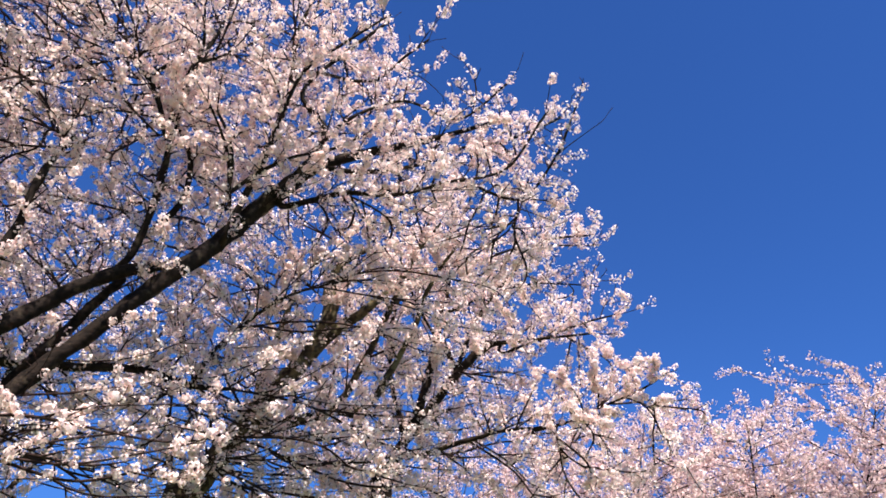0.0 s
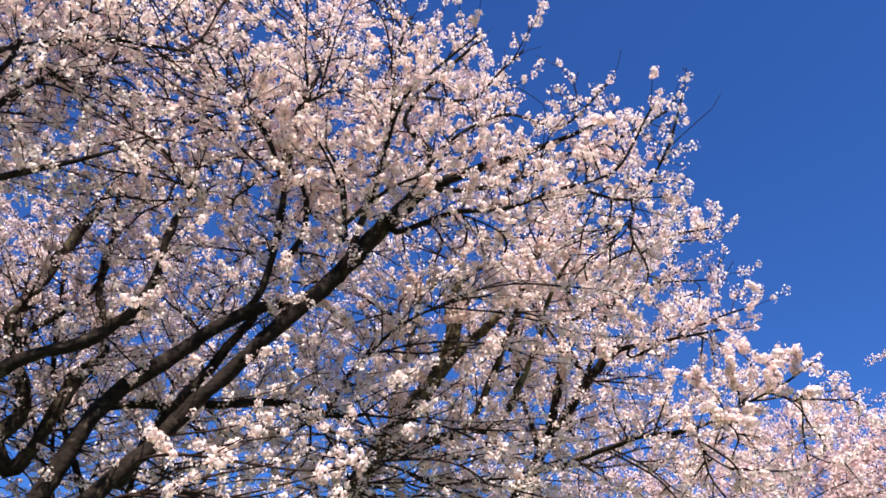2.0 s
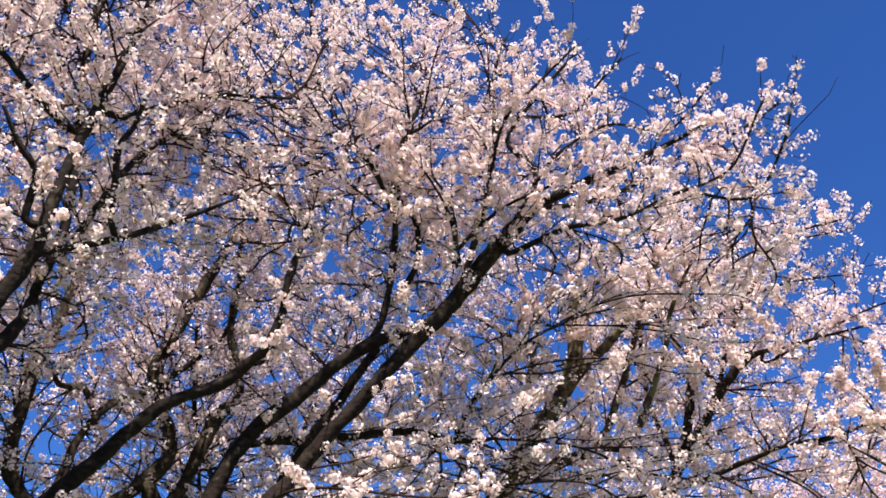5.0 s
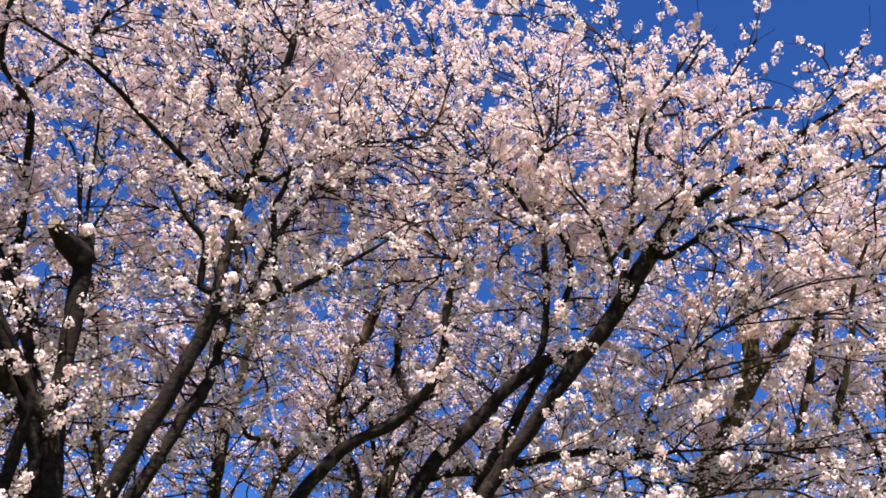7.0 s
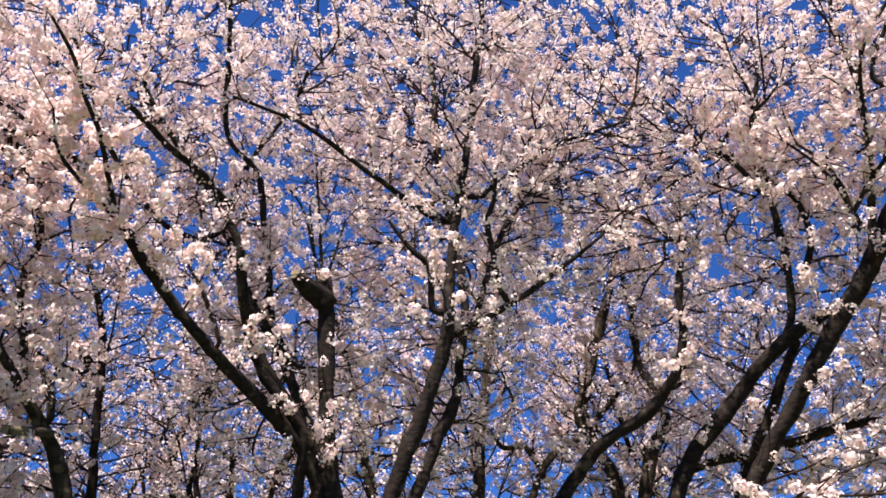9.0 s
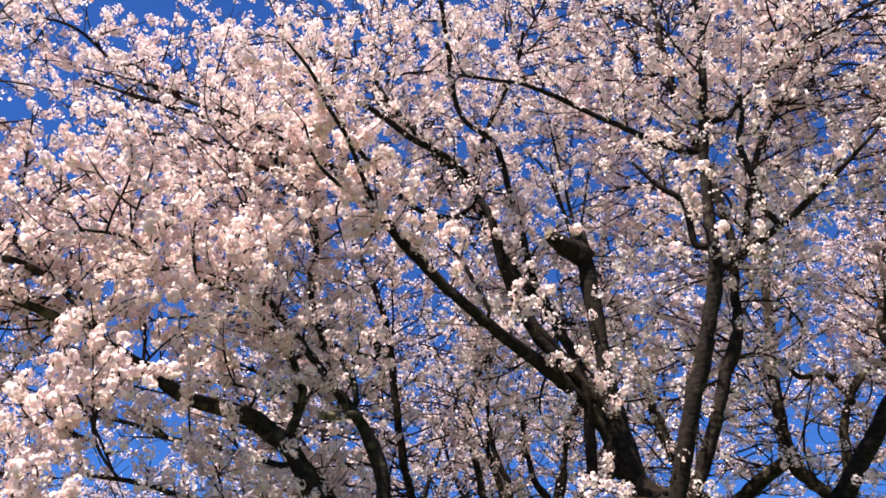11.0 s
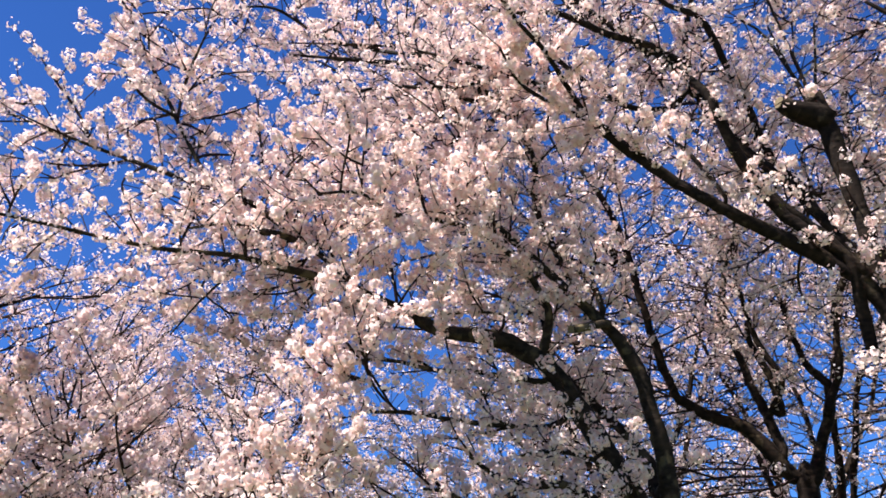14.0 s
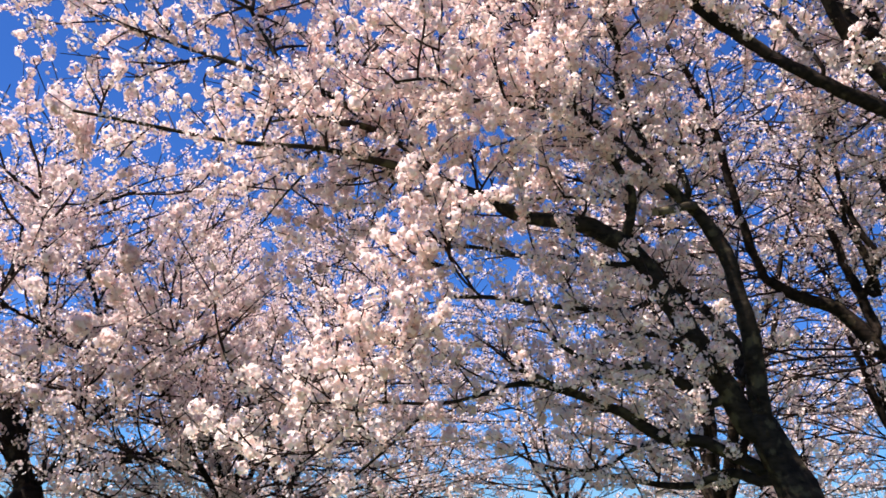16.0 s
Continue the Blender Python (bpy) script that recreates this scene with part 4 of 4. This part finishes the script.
grow(SLIM_CHERRY_LIMBS, "limb", (1.98, 10.82, 4.65, 0.094), (2.39, 10.81, 5.87, 0.09), (2.66, 10.78, 6.35, 0.069), (2.4, 10.87, 7.3, 0.063), (2.46, 10.89, 8.1, 0.049), (2.64, 10.88, 8.94, 0.025))
grow(SLIM_CHERRY_LIMBS, "limb", (0.59, 10.98, 4.56, 0.065), (0.72, 11.1, 5.35, 0.059), (0.96, 11.21, 5.92, 0.053), (1.32, 11.3, 6.25, 0.046), (1.8, 11.36, 6.45, 0.024))
grow(SLIM_CHERRY_LIMBS, "limb", (0.91, 11.26, 5.73, 0.046), (0.69, 11.28, 6.16, 0.046), (0.36, 11.29, 6.17, 0.038), (0.21, 11.3, 6.44, 0.023))
grow(SLIM_CHERRY_LIMBS, "limb", (-1.16, 11.34, 4.67, 0.089), (-2.07, 11.33, 7.63, 0.066), (-2.22, 11.35, 8.69, 0.051), (-1.97, 11.43, 9.78, 0.036))
grow(SLIM_CHERRY_LIMBS, "limb", (1.80, 11.28, 6.63, 0.048), (2.26, 11.00, 7.15, 0.035), (2.41, 10.75, 7.63, 0.035), (2.27, 10.36, 8.40, 0.035), (2.05, 9.95, 9.14, 0.027), (1.86, 9.64, 9.63, 0.022))
grow(SLIM_CHERRY_LIMBS, "limb", (2.25, 10.33, 8.48, 0.031), (2.37, 10.09, 8.89, 0.027), (2.36, 9.77, 9.44, 0.022), (2.29, 9.49, 9.89, 0.013))
grow(SLIM_CHERRY_LIMBS, "limb", (2.97, 10.65, 6.94, 0.039), (3.03, 10.23, 7.90, 0.039), (3.07, 9.81, 8.69, 0.035), (2.93, 9.28, 9.60, 0.031), (2.81, 8.90, 10.17, 0.018))
grow(SLIM_CHERRY_LIMBS, "limb", (3.10, 9.89, 8.54, 0.035), (3.57, 9.77, 8.60, 0.040), (3.79, 9.52, 8.93, 0.040), (4.03, 9.17, 9.37, 0.022))

EDGE_CHERRY_TRUNK = [(-8.23, 2.51, -0.15, 0.21), (-8.22, 2.51, 0.25, 0.17), (-8.21, 2.51, 1.15, 0.157), (-8.26, 2.39, 1.48, 0.145), (-8.29, 2.29, 1.78, 0.133)]
EDGE_CHERRY_LIMBS = []
grow(EDGE_CHERRY_LIMBS, "limb", (-8.28, 2.31, 1.73, 0.098), (-8.35, 2.12, 2.32, 0.094), (-8.38, 1.97, 2.68, 0.084), (-8.42, 1.63, 3.17, 0.065), (-8.36, 1.31, 3.86, 0.045), (-8.25, 1.13, 4.45, 0.022))
grow(EDGE_CHERRY_LIMBS, "limb", (-8.31, 2.17, 2.12, 0.044), (-8.15, 2.19, 2.62, 0.038), (-7.94, 2.11, 3.33, 0.032), (-7.73, 1.95, 3.91, 0.029), (-7.55, 1.80, 4.26, 0.023), (-7.44, 1.45, 4.45, 0.014))
grow(EDGE_CHERRY_LIMBS, "limb", (-7.95, 1.95, 4.24, 0.021), (-7.73, 1.92, 4.58, 0.018), (-7.54, 1.87, 4.79, 0.012))
grow(EDGE_CHERRY_LIMBS, "limb", (-7.97, 1.98, 4.14, 0.021), (-7.72, 2.24, 4.37, 0.018), (-7.42, 2.59, 4.56, 0.012))
grow(EDGE_CHERRY_LIMBS, "limb", (-8.28, 2.33, 1.78, 0.038), (-8.06, 2.58, 2.18, 0.035), (-7.89, 2.56, 2.64, 0.032), (-7.73, 2.52, 2.93, 0.029), (-7.68, 2.16, 3.13, 0.023), (-7.64, 1.65, 3.32, 0.014))
grow(EDGE_CHERRY_LIMBS, "limb", (-8.07, 2.63, 2.99, 0.027), (-7.93, 2.61, 3.36, 0.024), (-7.82, 2.42, 3.75, 0.021), (-7.72, 2.24, 4.03, 0.012))
grow(EDGE_CHERRY_LIMBS, "limb", (-8.15, 2.63, 2.35, 0.027), (-7.88, 2.92, 2.67, 0.024), (-7.57, 3.19, 3.00, 0.018), (-7.34, 3.23, 3.30, 0.011))
grow(EDGE_CHERRY_LIMBS, "limb", (-8.26, 2.39, 1.88, 0.033), (-7.90, 2.91, 2.04, 0.027), (-7.48, 3.47, 2.21, 0.023), (-7.01, 3.97, 2.48, 0.014))
grow(EDGE_CHERRY_LIMBS, "limb", (-8.31, 1.86, 2.81, 0.038), (-8.17, 1.65, 3.29, 0.033), (-7.92, 1.79, 3.75, 0.026), (-7.73, 1.73, 4.07, 0.015))

stump_cherry = cherry_tree("old cherry tree in pale pink bloom with a sawn-off limb", STUMP_CHERRY_TRUNK, STUMP_CHERRY_LIMBS,
            [(10, 7.2, 8.5, 2.4, 2.6, 1), (27, 7.2, 8.0, 1.9, 1.9, 1), (41, 6.8, 7.5, 1.3, 1.2, 1), (57.8, 7.2, 7.98, 0.9, 0.8, 0.75), (43.4, 7.2, 8.65, 0.9, 0.8, 0.8), (-6, 7.0, 8.0, 1.6, 1.9, 1), (0, 7.4, 10.0, 1.6, 1.3, 1), (10, 7.8, 5.7, 1.9, 1.3, 0.95)],
            11, clusters=10600, count=17, size=0.047, petal=0.0180, tufts=0.35, loose=0.15, apart=0.075, singles=300, tip_flowers=0.4)
young_leaves(stump_cherry, STUMP_CHERRY_LIMBS, 40, 71)
cherry_tree("forked cherry tree in pale pink bloom with long low limbs", FORKED_CHERRY_TRUNK, FORKED_CHERRY_LIMBS,
            [(47, 6.3, 5.2, 1.3, 1.5, 0.8), (50, 5.4, 5.0, 0.6, 0.5, 1.8), (45.6, 5.4, 4.5, 0.5, 0.42, 2.05), (40.5, 5.4, 4.75, 0.4, 0.4, 2.05), (54.5, 5.4, 4.5, 0.6, 0.45, 1.2), (42, 5.7, 5.4, 0.5, 0.5, 1.1), (40, 6.9, 5.8, 1.3, 1.5, 0.85), (57, 6.8, 5.2, 1.2, 1.3, 1), (68, 6.9, 5.9, 0.9, 1.0, 0.5), (48.5, 4.9, 3.6, 0.38, 0.34, 2.1), (50.5, 5.0, 3.4, 0.36, 0.42, 2.1), (51.5, 4.9, 2.95, 0.34, 0.45, 2.1), (53.5, 4.9, 2.6, 0.42, 0.36, 2.1), (56, 4.9, 2.3, 0.5, 0.36, 1.3), (60, 4.9, 2.05, 0.6, 0.4, 0.6), (44, 6.4, 2.8, 0.7, 0.5, 0.28), (33, 7.5, 3.8, 1.0, 1.2, 0.12), (48, 7.8, 7.7, 1.4, 1.1, 0.6), (62, 6.8, 7.4, 1.1, 0.8, 0.25), (65, 6.6, 8.0, 0.8, 0.6, 0.3), (66, 6.5, 6.9, 0.8, 0.7, 0.25), (74, 6.8, 5.5, 0.8, 0.8, 0.5), (78.8, 6.8, 6.04, 0.6, 0.5, 0.7)],
            12, spacing=0.26, limb_twigs=3, clusters=7800, count=24, size=0.045, petal=0.0178, tufts=0.5, loose=0.08, apart=0.1, singles=300, tip_flowers=0.4, bare=0.13, bark=BARK_BROWN)
cherry_tree("leaning cherry tree in pale pink bloom with three dark limbs", LEANING_CHERRY_TRUNK, LEANING_CHERRY_LIMBS,
            [(-18, 8.1, 8.4, 2.3, 2.5, 1), (-34, 7.9, 7.55, 2.0, 1.8, 1), (-28, 7.6, 9.2, 1.5, 1.0, 1), (-47, 7.8, 6.7, 1.4, 1.5, 1), (-52.5, 7.6, 6.5, 0.75, 1.3, 1), (-41.0, 7.6, 8.4, 0.8, 0.5, 1.2), (-23.5, 7.8, 11.5, 1.0, 0.5, 1), (-13, 7.6, 11.0, 1.3, 0.8, 1), (-56.8, 7.4, 7.1, 0.5, 0.8, 1), (-30, 8.6, 4.9, 1.8, 1.2, 0.6), (-38, 9.0, 4.0, 1.5, 0.9, 1), (-23.1, 7.2, 3.61, 0.8, 0.5, 1.1), (-30.5, 7.2, 3.71, 0.8, 0.5, 1.1), (-24, 8.8, 4.2, 1.5, 0.8, 1), (-43, 9.2, 4.3, 1.2, 0.8, 1)],
            13, clusters=10200, count=17, size=0.047, petal=0.0180, tufts=0.35, loose=0.15, apart=0.075, singles=300, tip_flowers=0.4)
cherry_tree("slender cherry tree in pink bloom behind the forked one", SLENDER_CHERRY_TRUNK, SLENDER_CHERRY_LIMBS,
            [(25, 10.5, 6.6, 2.4, 2.4, 0.8), (34, 10.2, 5.4, 1.9, 2.0, 0.8), (30, 11, 3.4, 2.0, 1.0, 0.3)], 14, spacing=0.36, clumpy=1.4, clusters=4000, count=11, size=0.05, petal=0.0195, sides=8, singles=200, thin=0.0048)
cherry_tree("cherry tree with grey lichened bark and a sawn-off top", GREY_CHERRY_TRUNK, GREY_CHERRY_LIMBS,
            [(-36, 10.6, 6.0, 2.3, 2.2, 0.8), (-32, 10.2, 3.6, 1.6, 0.9, 0.5)], 15, spacing=0.36, clumpy=1.4, clusters=4400, count=11, size=0.05, petal=0.0195, sides=8, singles=200, thin=0.0048, bark=BARK_GREY)
cherry_tree("upright cherry tree in pale pink bloom at the grove's edge", UPRIGHT_CHERRY_TRUNK, UPRIGHT_CHERRY_LIMBS,
            [(-50, 10.8, 6.6, 1.85, 2.1, 0.9), (-58, 10.6, 4.8, 1.6, 1.2, 1), (-63, 10.2, 5.0, 0.9, 0.7, 1), (-57.6, 10, 7.97, 0.45, 0.4, 1.4), (-57.8, 10, 7.02, 0.5, 0.4, 1.4), (-60.0, 10, 6.12, 0.5, 0.3, 1.4), (-60.3, 10.2, 5.7, 0.8, 0.55, 1)], 16, spacing=0.36, clusters=5800, count=11, size=0.05, petal=0.0195, sides=8, singles=200, thin=0.0048)
# The shade on this tree's blossoms is put into its darker petal colour.
cherry_tree("slim cherry tree with several thin grey limbs", SLIM_CHERRY_TRUNK, SLIM_CHERRY_LIMBS,
            [(4, 12, 6.5, 2.8, 2.8, 0.8), (-7, 12, 6.8, 2.2, 2.6, 0.8)], 17, spacing=0.36, clumpy=1.2, clusters=8800, count=11, size=0.048, petal=0.0192, sides=8, singles=200, thin=0.0064, bark=BARK_BROWN, mat=PETAL_SHADED_BLUSH)

cherry_tree("low cherry tree in dense shaded blush pink bloom", EDGE_CHERRY_TRUNK, EDGE_CHERRY_LIMBS,
            [(77, 8.6, 3.1, 2.6, 2.6, 0.8)], 34, spacing=0.27, singles=200, clumpy=1.35, clusters=8200, count=11, size=0.055, petal=0.0172, loose=0.2, mat=PETAL_SHADED_BLUSH, twig_step=0.27, sides=8, thin=0.0044, limb_twigs=2, branch_from=0.012)

# ---- the trees behind ----
# Rows with the darker blush petals carry their shade in that colour.
for k, (yaw, far, top, wide, many, mat, low, gap) in enumerate([
        (-16, 13, 10, 3.0, 6200, PETAL_SHADED_BLUSH, 4.0, 0.36), (18, 14, 9, 3.0, 3400, PETAL_SHADED_BLUSH, 1.4, 0.42), (30, 13.5, 9.0, 3.2, 3000, PETAL, 1.3, 0.42), (40, 16, 7.0, 3.4, 6000, PETAL_SHADED_BLUSH, 0.4, 0.42), (26, 18, 6.2, 3.4, 5400, PETAL_SHADED_BLUSH, 0.4, 0.48), (52, 17, 5.4, 3.2, 3600, PETAL_SHADED_BLUSH, 0.3, 0.46),
        (62, 9.6, 5.5, 2.5, 6200, PETAL_SHADED_BLUSH, 0.3, 0.28), (94, 9.8, 5.2, 2.3, 1200, PETAL_SHADED_BLUSH, 0.6, 0.36), (59, 13.5, 8.5, 2.6, 3800, PETAL_PINK, 0.4, 0.36),
        (-46, 15, 7.2, 2.8, 4500, PETAL_PINK, 2.4, 0.36), (-59, 15, 6.6, 2.8, 12000, PETAL_PINK, 2.6, 0.31), (-71, 15, 6.85, 2.8, 13200, PETAL_PINK, 2.6, 0.31), (-84, 14.5, 6.4, 2.8, 5200, PETAL_PINK, 2.2, 0.36)]):
    x, y, _ = place(yaw, far, 0)
    trunk, limbs = wild_limbs(x, y, top, wide, 60 + k, slim=1.15 if 12 < far < 15 and mat is not PETAL_PINK else 0.5)
    tint = {PETAL: "pale pink", PETAL_SHADED_BLUSH: "shaded blush pink", PETAL_PINK: "deeper pink"}[mat]
    cherry_tree("cherry tree in dense %s bloom in the row behind" % tint, trunk, limbs,
                [(yaw, far, (top + low) / 2, wide, (top - low) / 2, 0.8)], 30 + k, spacing=gap, singles=200 if far < 9.7 else 0, clusters=many, count=11 if far < 9.7 else 8 if far > 14.2 else 10, size=0.055, petal=0.0022 * far ** 0.9 * (0.86 if far > 14.2 else 1), loose=0.3 if far < 9.7 or mat is PETAL_PINK else 0.5, mat=mat, clumpy=1.5 if 12 < far < 15 and mat is not PETAL_PINK else 1.0, twig_step=0.27, sides=6, thin=0.0045 if far > 15.5 else 0.0056 if 12 < far < 15 and mat is not PETAL_PINK else 0.0044, limb_twigs=1, branch_from=0.012)
